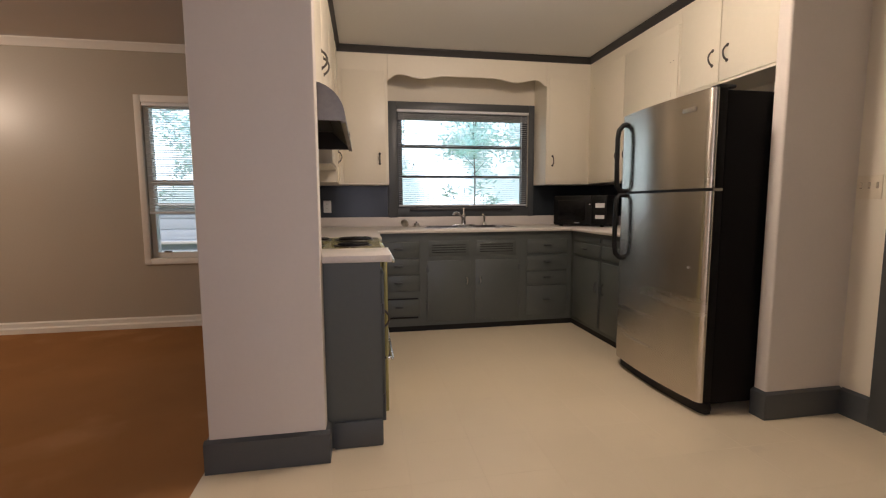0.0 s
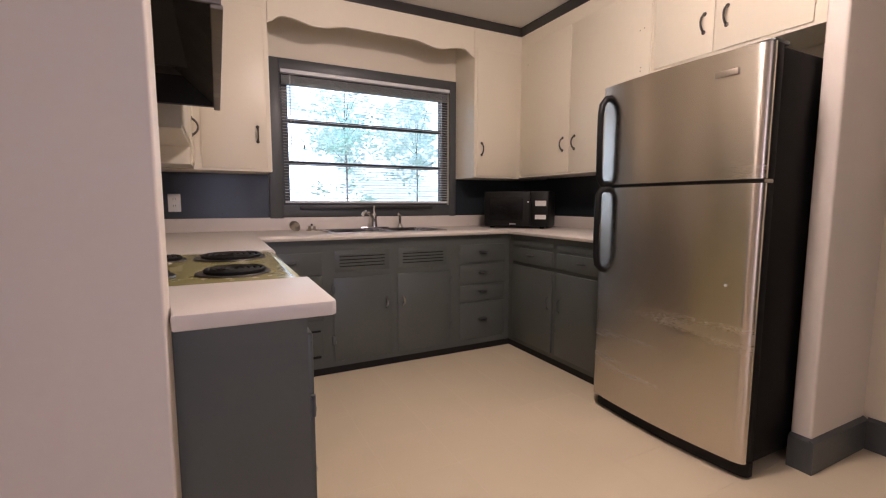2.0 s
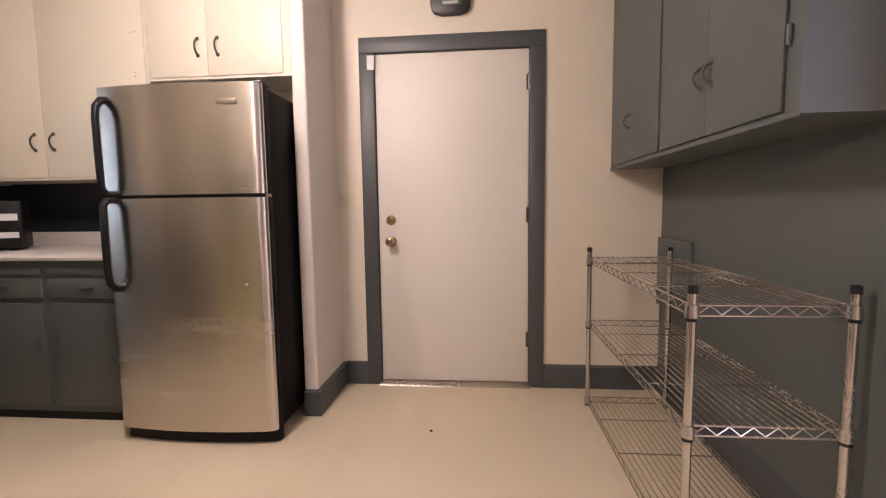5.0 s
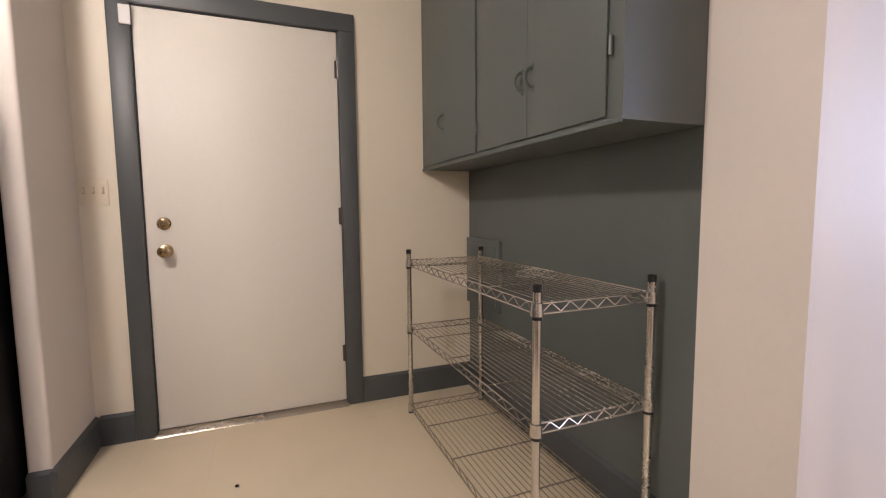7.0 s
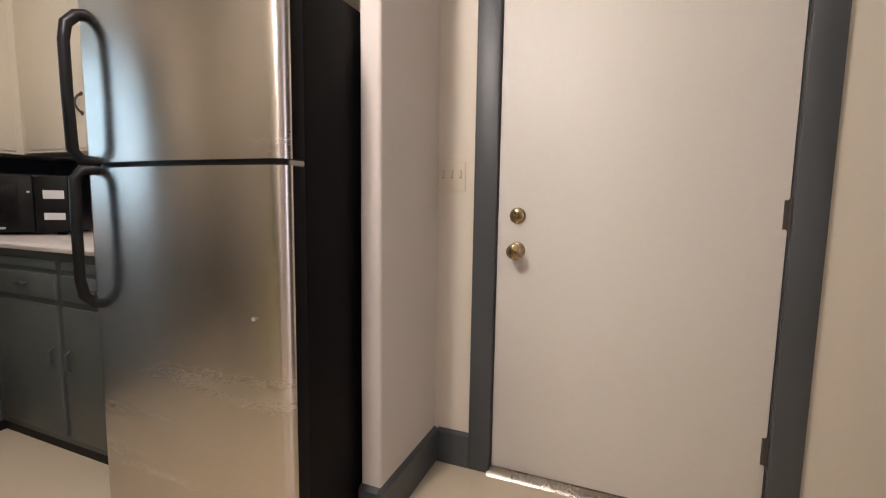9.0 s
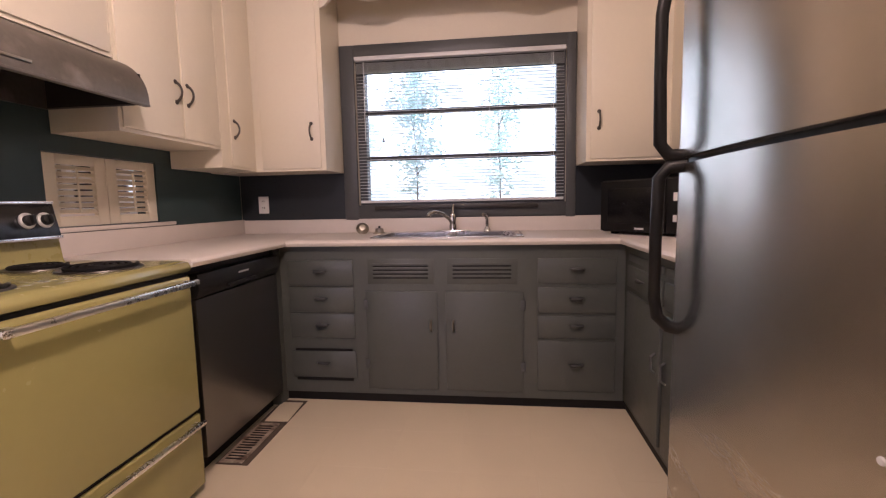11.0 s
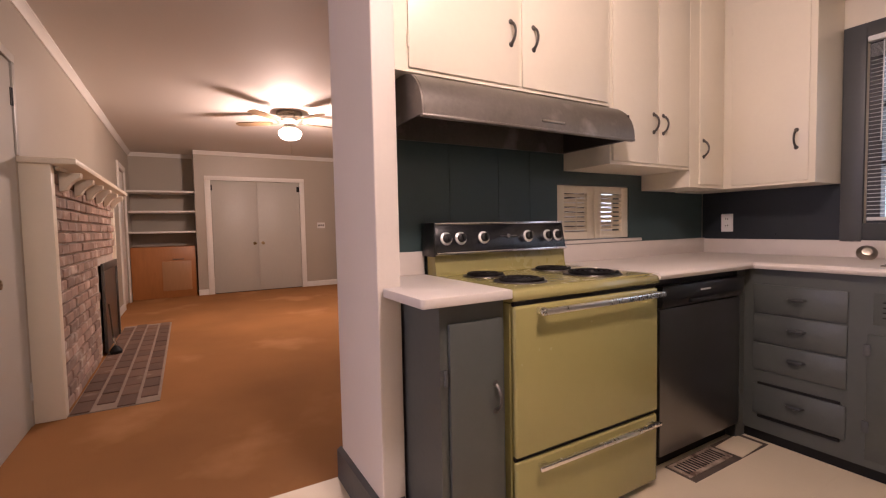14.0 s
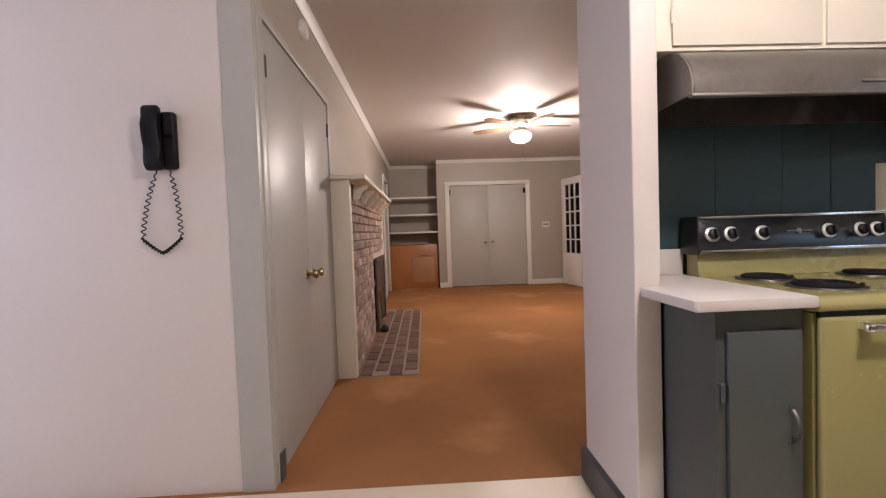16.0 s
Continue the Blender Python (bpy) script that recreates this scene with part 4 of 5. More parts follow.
f = Form()
f.box(RX + 0.052, RX + 0.068, RY0 + 0.085, RY1 - 0.015, 0.812, 0.834, 0.006)
f.box(RX + 0.022, RX + 0.056, RY0 + 0.10, RY0 + 0.13, 0.814, 0.832, 0.003).box(RX + 0.022, RX + 0.056, RY1 - 0.06, RY1 - 0.03, 0.814, 0.832, 0.003)
part("handle", f, M_BAR, d, "chrome bar handle")
d = part("drawer", box(RX, RX + 0.022, RY0 + 0.006, RY1 - 0.006, 0.030, 0.316, 0.010, 3), M_AVO, rg)
f = Form()
f.box(RX + 0.040, RX + 0.056, RY0 + 0.085, RY1 - 0.02, 0.278, 0.298, 0.006)
f.box(RX + 0.020, RX + 0.045, RY0 + 0.10, RY0 + 0.13, 0.280, 0.296, 0.003).box(RX + 0.020, RX + 0.045, RY1 - 0.07, RY1 - 0.04, 0.280, 0.296, 0.003)
part("handle", f, M_BAR, d, "chrome bar handle")
part("door_gasket", box(RX - 0.003, RX + 0.012, RY0 + 0.012, RY1 - 0.012, 0.843, 0.857), M_TOE, rg)
part("drawer_gap", box(RX - 0.003, RX + 0.010, RY0 + 0.012, RY1 - 0.012, 0.315, 0.331), M_TOE, rg)
f = Form()
f.prism([(XW + 0.03, 0.900), (-0.080, 0.900), (-0.095, 0.915), (-0.100, 1.0), (XW + 0.03, 1.0)], "y", RY0 + 0.004, RY1 - 0.004, 0.003, 1)
part("back_riser", f, M_AVO, rg)
f = Form()
f.prism([(XW + 0.022, 0.996), (-0.070, 0.992), (-0.098, 1.125), (XW + 0.022, 1.125)], "y", RY0 - 0.008, RY1 - 0.016, 0.004, 1)
cp = part("control_panel", f, mat("black_range_panel", (0.012, 0.013, 0.016), 0.16, bump=0, var=0.05), rg, "black control panel with chrome trim")
part("panel_trim", Form().box(-0.110, -0.094, RY0 - 0.008, RY1 - 0.016, 1.119, 1.129, 0.002).box(-0.080, -0.066, RY0 - 0.002, RY1 - 0.016, 0.990, 1.002, 0.002), M_CHROME, cp)
part("end_cap", Form().box(XW + 0.022, -0.066, RY0 - 0.016, RY0 - 0.0085, 0.985, 1.130, 0.003), M_BLACK, cp)
PN = Vector((0.134, 0, 0.028)).normalized()
for ky in (2.532, 2.606, 2.728, 2.988, 3.115, 3.178):
    m = Matrix.Translation((-0.083, ky, 1.060)) @ PN.to_track_quat("Z", "Y").to_matrix().to_4x4()
    k = part("knob", Form().lathe([(0.029, 0), (0.028, 0.005), (0.0215, 0.008), (0.0205, 0.006), (0, 0.006)], m, 20), M_RING, cp, "chrome ringed knob")
    part("knob_cap", Form().lathe([(0.0195, 0.0062), (0.0185, 0.020), (0.016, 0.022), (0, 0.022)], m, 16).box(-0.005, 0.005, -0.016, 0.016, 0.021, 0.034, 0.002, m=m), M_BLACK, k)
part("badge", Form().box(-0.0885, -0.0805, 2.82, 2.92, 1.062, 1.066, m=None).lathe([(0.010, 0), (0.010, 0.003), (0, 0.003)], Matrix.Translation((-0.084, 2.87, 1.064)) @ PN.to_track_quat("Z", "Y").to_matrix().to_4x4(), 14), M_CHROME, cp, "plain chrome emblem")

# ---- dishwasher ----
dwx = 0.385
dw = thing("dishwasher", (0.1, 3.60, 0), "dark stainless dishwasher with a black control strip", "dishwasher")
part("tub", box(XW + 0.04, dwx - 0.03, 3.312, 3.955, 0.10, CB - 0.004), M_BLACK, dw)
part("kick_plate", box(dwx - 0.075, dwx - 0.06, 3.312, 3.955, 0.0, 0.10), M_TOE, dw)
part("door", box(dwx - 0.03, dwx + 0.004, 3.310, 3.958, 0.085, 0.735, 0.006), M_STEELDK, dw, "dark brushed steel door")
f = Form()
f.prism([(dwx - 0.03, 0.740), (dwx + 0.008, 0.740), (dwx + 0.022, 0.775), (dwx + 0.018, 0.835), (dwx - 0.03, 0.838)], "y", 3.310, 3.958, 0.004, 2)
cp = part("control_strip", f, M_BLACK, dw)
part("latch_handle", box(dwx + 0.012, dwx + 0.030, 3.50, 3.72, 0.752, 0.768, 0.004), M_BLACK, cp)
part("badge", box(dwx + 0.0225, dwx + 0.0235, 3.58, 3.66, 0.800, 0.808), M_MARK, cp, "pale maker mark")

# ---- refrigerator ----
FX, FY0, FY1 = 1.992, 2.190, 2.984
HX = 2.014
fr = thing("refrigerator", (2.38, 2.58, 0), "stainless top-freezer refrigerator with black sides and loop handles", "refrigerator")
part("body", box(FX + 0.113, 2.74, FY0 + 0.008, FY1 - 0.008, 0.055, 1.678, 0.008), M_FRSIDE, fr, "black textured cabinet")


def bowed_door(z0, z1, back=0.0, rear=0.106):
    f = Form()
    n = 56
    pts = []
    for i in range(n + 1):
        s = math.sin(math.pi / 2 * (i / n * 2 - 1))
        e = max(0.0, (abs(s) - 0.90) / 0.10)
        pts.append((FX + back + 0.030 * s * s + 0.022 * (1 - math.sqrt(max(0, 1 - e * e))), FY0 + (s + 1) / 2 * (FY1 - FY0)))
    pts += [(FX + rear, FY1), (FX + rear, FY0)]
    f.prism(pts, "z", z0, z1)
    return f


part("base_grille", bowed_door(0.006, 0.066, 0.034), M_TOE, fr, "black kick grille")
for name, z0, z1 in (("freezer_door", 1.195, 1.686), ("fridge_door", 0.072, 1.179)):
    d = part(name, bowed_door(z0, z1, 0.0, 0.056), M_STEEL, fr, "brushed steel door")
    part("door_liner", box(FX + 0.0563, FX + 0.106, FY0 + 0.001, FY1 - 0.001, z0 + 0.001, z1 - 0.001, 0.003), M_FRSIDE, d, "black door edge")
    part("gasket", box(FX + 0.1065, FX + 0.114, FY0 + 0.012, FY1 - 0.012, z0 + 0.01, z1 - 0.01), M_BLACK, d)
    hy = 2.905
    if z0 > 1:
        pts = [(0.012, 1.198), (-0.030, 1.202), (-0.052, 1.23), (-0.056, 1.39), (-0.056, 1.54), (-0.048, 1.59), (-0.020, 1.622), (0.012, 1.630)]
    else:
        pts = [(0.012, 1.176), (-0.030, 1.172), (-0.052, 1.145), (-0.056, 0.99), (-0.056, 0.84), (-0.048, 0.79), (-0.020, 0.762), (0.012, 0.756)]
    f = Form()
    f.tube([(HX + u, hy + 0.024 - 0.012 * (u > -0.01), w) for u, w in pts], [0.018, 0.017, 0.016, 0.015, 0.015, 0.016, 0.017, 0.018], 12)
    part("handle", f, M_HANDLE, d, "black loop handle")
    part("handle_mount", Form().box(HX - 0.002, HX + 0.016, hy - 0.010, hy + 0.010, min(w for u, w in pts) - 0.006, max(w for u, w in pts) + 0.006, 0.005), M_HANDLE, d)
part("divider", box(FX + 0.05, FX + 0.113, FY0 + 0.01, FY1 - 0.01, 1.178, 1.196), M_BLACK, fr)
part("scuff", Form().lathe([(0.006, 0), (0.005, 0.003), (0, 0.004)], Matrix.Translation((FX + 0.0115, 2.290, 0.780)) @ Vector((-1, 0, 0)).to_track_quat("Z", "Y").to_matrix().to_4x4(), 10), M_MARK, fr, "small pale spot on the door")
part("badge", box(FX + 0.007, FX + 0.020, 2.295, 2.385, 1.590, 1.615, 0.002), M_PEWTER, fr, "plain metal badge")
part("hinge_cover", box(FX + 0.06, FX + 0.16, FY0 + 0.01, FY0 + 0.07, 1.687, 1.704, 0.006), M_BLACK, fr)
part("hinge", box(FX + 0.055, FX + 0.11, FY0 + 0.006, FY0 + 0.045, 1.1805, 1.1935, 0.003), M_PEWTER, fr)
for y in (FY0 + 0.06, FY1 - 0.06):
    part("foot", Form().lathe([(0.02, 0), (0.02, 0.02), (0.012, 0.022), (0.012, 0.06), (0, 0.06)], pose(FX + 0.14, y, 0), 12), M_BLACK, fr)
    part("foot", Form().lathe([(0.02, 0), (0.02, 0.02), (0.012, 0.022), (0.012, 0.06), (0, 0.06)], pose(2.68, y, 0), 12), M_BLACK, fr)

# ---- back door ----
dr = tagged(thing("door_1", (XE, 1.388, 0)), "closed white slab door in a dark grey casing", "door", "", "structure")
part("leaf", box(XE + 0.004, XE + 0.044, EY0 + 0.008, EY1 - 0.008, 0.026, 2.042, 0.003), M_DOORW, dr)
f = Form()
for y0, y1 in ((EY0 - 0.085, EY0 + 0.004), (EY1 - 0.004, EY1 + 0.085)):
    f.box(XE - 0.020, XE - 0.0005, y0, y1, 0.0, 2.046, 0.004)
f.box(XE - 0.020, XE - 0.0005, EY0 - 0.085, EY1 + 0.085, 2.046, 2.137, 0.004)
part("casing", f, M_TRIM, dr, "dark grey casing")
f = Form()
f.box(XE, XE + 0.15, EY0 - 0.012, EY0 + 0.006, 0, EZ1).box(XE, XE + 0.15, EY1 - 0.006, EY1 + 0.012, 0, EZ1).box(XE, XE + 0.15, EY0, EY1, 2.044, EZ1 + 0.012)
part("jamb", f, M_TRIM, dr)
part("threshold", Form().prism([(XE - 0.035, 0), (XE + 0.05, 0), (XE + 0.05, 0.022), (XE - 0.005, 0.022), (XE - 0.03, 0.006)], "y", EY0 - 0.004, EY1 + 0.004), M_PEWTER, dr, "worn metal threshold")
for z in (0.30, 1.07, 1.85):
    part("hinge", Form().tube([(XE + 0.000, EY0 + 0.006, z - 0.048), (XE + 0.000, EY0 + 0.006, z + 0.048)], 0.007, 8).box(XE - 0.002, XE + 0.006, EY0 + 0.006, EY0 + 0.022, z - 0.045, z + 0.045), M_IRON, dr)
KM = lambda z: Matrix.Translation((XE + 0.004, 1.777, z)) @ Vector((-1, 0, 0)).to_track_quat("Z", "Y").to_matrix().to_4x4()
part("door_knob", Form().lathe([(0.033, 0), (0.032, 0.006), (0.014, 0.012), (0.012, 0.030), (0.022, 0.036), (0.029, 0.048), (0.027, 0.060), (0.015, 0.066), (0, 0.066)], KM(0.914), 20), M_BRASS, dr, "aged brass knob")
part("deadbolt", Form().lathe([(0.031, 0), (0.030, 0.008), (0.022, 0.014), (0, 0.015)], KM(1.046), 20).box(-0.006, 0.006, -0.016, 0.016, 0.012, 0.030, 0.003, m=KM(1.046)), M_BRASS, dr, "aged brass deadbolt")
part("closer", box(XE - 0.030, XE - 0.019, EY1 - 0.012, EY1 + 0.034, 1.945, 2.030, 0.004), M_WPLATE, dr, "white door contact sensor")

ck = thing("wall_clock", (XE, 1.39, 2.38), "black rounded square wall clock above the door", "clock")
f = Form()
oct_ = []
for i in range(32):
    a = 2 * math.pi * i / 32
    c, s = math.cos(a), math.sin(a)
    oct_.append((1.39 + 0.118 * math.copysign(abs(c) ** 0.45, c), 2.358 + 0.118 * math.copysign(abs(s) ** 0.45, s)))
f.prism(oct_, "x", XE - 0.035, XE - 0.001, 0.008, 2)
part("case", f, M_BLACK, ck)
part("dial", box(XE - 0.037, XE - 0.0352, 1.325, 1.455, 2.290, 2.426), M_GREY, ck, "grey dial")
part("label_bar", box(XE - 0.0385, XE - 0.0371, 1.345, 1.435, 2.296, 2.312), M_MARK, ck)

sw = thing("light_switch", (XE, 2.040, 1.19), "cream triple switch plate beside the door", "switch")
part("plate", box(XE - 0.006, XE - 0.0005, 1.987, 2.101, 1.135, 1.252, 0.002), M_PLATE, sw)
for y in (2.007, 2.044, 2.081):
    part("toggle", Form().box(XE - 0.018, XE - 0.0055, y - 0.004, y + 0.004, 1.192, 1.216, 0.002), M_PLATE, sw)
for i, y in enumerate((2.007, 2.044, 2.081)):
    part("slot", Form().box(XE - 0.0075, XE - 0.0062, y - 0.005, y + 0.005, 1.187, 1.218), M_SLOT, sw)

# ---- grey cabinets above the wire shelf ----
GY = 0.456
gc = thing("wall_cabinet", (2.0, GY, 1.325), "grey painted three-door cabinet on the grey wall", "cabinet", "wall cabinets")
part("body", box(1.235, XE - 0.003, YS + 0.002, GY, 1.330, CEIL - 0.004), M_GREYWALL, gc)
for x0, x1, hx, hz in ((2.085, 2.770, 2.457, 1.542), (1.6765, 2.062, 1.706, 1.542), (1.290, 1.6750, 1.642, 1.542)):
    d = part("door", slab(Form(), "+y", GY, x0, x1, 1.345, 2.46, 0.010, 0.003), M_GREYWALL, gc)
    bow_handle(d, (hx, GY + 0.010, hz), (0, 1, 0), (0, 0, 1), 0.068, "painted bow handle").data.materials[0] = M_GREYWALL
for x, zs in ((2.073, (1.42,)), (1.275, (1.50, 1.95))):
    for z in zs:
        part("hinge", Form().tube([(x, GY + 0.008, z), (x, GY + 0.008, z + 0.05)], 0.006, 8), M_GREYWALL, gc)
part("bottom_lip", box(1.235, XE - 0.003, GY - 0.002, GY + 0.006, 1.322, 1.336, 0.002), M_GREYWALL, gc)
pn = thing("wall_panel_box", (2.6, YS, 0.53), "grey painted access panel on the grey wall", "panel")
part("cover", box(2.392, XE - 0.005, YS, YS + 0.022, 0.535, 0.930, 0.004), M_GREYWALL, pn)
part("door", box(2.422, XE - 0.03, YS + 0.022, YS + 0.028, 0.565, 0.900, 0.003), M_GREYWALL, pn)

# ---- wire shelf ----
SHX0, SHX1, SHY0, SHY1 = 1.358, 2.556, 0.205, 0.628
ws = thing("wire_shelf", (2.0, 0.40, 0), "chrome wire shelving unit with three shelves", "shelf")
for x in (SHX0, SHX1):
    for y in (SHY0, SHY1):
        p = part("post", Form().tube([(x, y, 0.012), (x, y, 0.875)], 0.0125, 12), M_WIRE, ws)
        part("cap", Form().lathe([(0.0145, 0.870), (0.0145, 0.890), (0.010, 0.893), (0, 0.893)], Matrix.Translation((x, y, 0)), 12), M_BLACK, p)
        part("foot", Form().lathe([(0.014, 0), (0.014, 0.010), (0.008, 0.013), (0.008, 0.02), (0, 0.02)], Matrix.Translation((x, y, 0)), 12), M_BLACK, p)
        for z in (0.030, 0.470, 0.820):
            part("collar", Form().lathe([(0.0128, z - 0.020), (0.019, z - 0.018), (0.0165, z + 0.018), (0.0128, z + 0.020)], Matrix.Translation((x, y, 0)), 12), M_WIRE, p)
            part("clip", Form().lathe([(0.0128, z - 0.030), (0.0160, z - 0.029), (0.0160, z - 0.0205), (0.0128, z - 0.020)], Matrix.Translation((x, y, 0)), 12), M_BLACK, p)
for z in (0.030, 0.470, 0.820):
    f = Form()
    for zz in (z - 0.014, z + 0.016):
        for a, b in (((SHX0, SHY0), (SHX1, SHY0)), ((SHX0, SHY1), (SHX1, SHY1)), ((SHX0, SHY0), (SHX0, SHY1)), ((SHX1, SHY0), (SHX1, SHY1))):
            f.tube([(*a, zz), (*b, zz)], 0.0030, 6)
    sh = part("shelf_frame", f, M_WIRE, ws)
    f = Form()
    n = 32
    for y in (SHY0, SHY1):
        f.tube([(SHX0 + 0.015 + (SHX1 - SHX0 - 0.03) * i / n, y, z - 0.012 + 0.026 * (i % 2)) for i in range(n + 1)], 0.0022, 5)
    n = 12
    for x in (SHX0, SHX1):
        f.tube([(x, SHY0 + 0.015 + (SHY1 - SHY0 - 0.03) * i / n, z - 0.012 + 0.026 * (i % 2)) for i in range(n + 1)], 0.0022, 5)
    part("truss_wire", f, M_WIRE, sh)
    n = 17
    for i in range(1, n):
        y = SHY0 + (SHY1 - SHY0) * i / n
        part("wire", Form().tube([(SHX0, y, z + 0.020), (SHX1, y, z + 0.020)], 0.0019, 5), M_WIRE, sh)
    for x in (SHX0 + 0.31, SHX0 + 0.62, SHX0 + 0.93):
        part("cross_wire", Form().tube([(x, SHY0, z + 0.0155), (x, SHY1, z + 0.0155)], 0.0030, 6), M_WIRE, sh)

# ---- pass-through shutters ----
sh = thing("window_shutter", (XW, 3.59, PZ0), "cream louvred shutters closed in the pass-through", "shutter")
for y0, y1 in ((PY0 + 0.004, 3.588), (3.592, PY1 - 0.004)):
    f = Form()
    xa, xb = XW - 0.030, XW - 0.008
    f.box(xa, xb, y0, y0 + 0.055, PZ0 + 0.004, PZ1 - 0.004, 0.002).box(xa, xb, y1 - 0.055, y1, PZ0 + 0.004, PZ1 - 0.004, 0.002)
    f.box(xa, xb, y0 + 0.055, y1 - 0.055, PZ0 + 0.004, PZ0 + 0.045, 0.002).box(xa, xb, y0 + 0.055, y1 - 0.055, PZ1 - 0.045, PZ1 - 0.004, 0.002)
    leaf = part("leaf", f, M_CAB, sh)
    for k in range(8):
        z = PZ0 + 0.058 + k * 0.026
        part("louvre", Form().prism([(xa + 0.001, z + 0.013), (xa + 0.003, z + 0.016), (xb - 0.001, z + 0.000), (xb - 0.003, z - 0.003)], "y", y0 + 0.056, y1 - 0.056), M_CAB, leaf)
    part("tilt_rod", box(xb, xb + 0.006, (y0 + y1) / 2 - 0.004, (y0 + y1) / 2 + 0.004, PZ0 + 0.06, PZ1 - 0.06, 0.002), M_CAB, leaf)
f = Form()
f.box(XW - 0.13, XW + 0.016, PY0 - 0.04, PY1 + 0.10, PZ0 - 0.020, PZ0 - 0.001, 0.004)
solid("window_ledge", f, M_LAM, "pale ledge under the louvred shutters", "ledge", "structure")

# floor register and loose tile by the dishwasher
rg = thing("floor_register", (0.41, 3.58, 0.0013), "worn metal floor register with dusty slots", "floor vent")
part("frame", box(0.358, 0.466, 3.412, 3.752, 0.0013, 0.007, 0.002), M_REG, rg)
for k in range(14):
    part("slot", box(0.376, 0.448, 3.432 + k * 0.0216, 3.442 + k * 0.0216, 0.0071, 0.0082), M_TOE, rg)
solid("subfloor_patch", box(0.350, 0.496, 3.402, 4.02, -0.0015, 0.0012), M_SUB, "dark bare strip of subfloor round the register", "floor patch")
solid("loose_tile", Form().box(-0.060, 0.060, -0.105, 0.105, 0.0, 0.004, 0.0008, m=pose(0.428, 3.882, 0.0013, 0, 0.6, 3)), M_TILE, "loose broken cream floor tile beside the register", "tile")
solid("debris", Form().lathe([(0, 0), (0.007, 0.001), (0.009, 0.004), (0.004, 0.008), (0, 0.009)], pose(2.202, 1.474, 0, 0, 0, 30), 7), M_TOE, "small dark crumb of dirt on the floor", "debris")

# kitchen ceiling lamp, above the walker
cl = thing("ceiling_lamp", (1.25, 2.30, CEIL), "flush glass ceiling lamp, lit", "ceiling lamp")
part("canopy", Form().lathe([(0, 0), (0.10, 0), (0.10, -0.02), (0.085, -0.03), (0, -0.03)], pose(1.25, 2.30, CEIL), 24), M_PEWTER, cl)

# ---- telephone ----
ph = thing("wall_telephone", (-0.40, 0.372, 1.39), "black corded wall telephone with a hanging coiled cord", "telephone")
part("base", Form().box(-0.40, -0.366, 0.322, 0.430, 1.408, 1.645, 0.012, 3), M_HANDLE, ph)
part("hook", Form().box(-0.366, -0.350, 0.388, 0.426, 1.545, 1.640, 0.006, 2), M_HANDLE, ph)
f = Form()
prof = [(-0.366, 1.402), (-0.338, 1.398), (-0.322, 1.42), (-0.319, 1.45), (-0.333, 1.50), (-0.337, 1.54), (-0.333, 1.59), (-0.320, 1.625), (-0.322, 1.655), (-0.340, 1.668), (-0.366, 1.660)]
f.prism(prof, "y", 0.318, 0.384, 0.012, 3)
part("handset", f, M_HANDLE, ph)
for ya, yb in ((0.338, 0.266), (0.392, 0.424)):
    f = Form()
    n = 150
    pts = []
    for i in range(n + 1):
        s = i / n
        a = s * 2 * math.pi * 11
        bow = 0.010 * math.sin(math.pi * s) * (1 if yb < ya else -1)
        r = 0.0085 if 0.12 < s < 0.95 else 0.003
        pts.append((-0.384 + r * math.cos(a), ya + (yb - ya) * s - bow + r * math.sin(a), 1.405 - 0.285 * s))
    f.tube(pts, 0.0026, 5)
    part("coiled_cord", f, M_HANDLE, ph)
f = Form()
pts = []
for i in range(61):
    s = i / 60
    a = s * 2 * math.pi * 15
    pts.append((-0.384 + 0.004 * math.cos(a), 0.262 + 0.166 * s, 1.120 - 0.062 * (1 - abs(2 * s - 1) ** 1.25) + 0.004 * math.sin(a)))
f.tube(pts, 0.0052, 7)
part("cord_loop", f, M_HANDLE, ph)

# ---- den ----
def closet_door(name, axis, face, a0, a1, z1, label, knob_dark=False):
    mid = (a0 + a1) / 2
    t = tagged(thing(name, on_face(axis, face, mid, 0)), label, "door", "", "structure")
    for i, (b0, b1) in enumerate(((a0 + 0.004, mid - 0.0008), (mid + 0.0008, a1 - 0.004))):
        leaf = part("leaf", slab(Form(), axis, face - OUT[axis][0] * 0.03 - OUT[axis][1] * 0.03, b0, b1, 0.012, z1 - 0.004, 0.034, 0.0008), M_DENDOOR, t)
        k = mid - 0.07 if i == 0 else mid + 0.07
        m = Matrix.Translation(on_face(axis, face, k, 0.885, 0.004)) @ OUT[axis].to_track_quat("Z", "Y").to_matrix().to_4x4()
        part("door_knob", Form().lathe([(0.030, 0), (0.028, 0.006), (0.012, 0.012), (0.011, 0.034), (0.022, 0.040), (0.027, 0.052), (0.022, 0.064), (0, 0.068)], m, 18), M_BRASS, leaf, "brass knob")
        e = b0 if i == 0 else b1
        for z in (0.21, 1.89):
            p = Vector(on_face(axis, face, e, z, 0.006))
            q = Vector(on_face(axis, face, e + (0.016 if i == 0 else -0.045), z, 0.0055))
            part("hinge", Form().tube([p - Vector((0, 0, 0.05)), p + Vector((0, 0, 0.05))], 0.008, 8)
                 .box(min(p.x, q.x) - 0.0015, max(p.x, q.x) + 0.0015, min(p.y, q.y) - 0.0015, max(p.y, q.y) + 0.0015, z - 0.05, z + 0.05), M_HANDLE if z > 1 else M_DENDOOR, leaf)
    return t


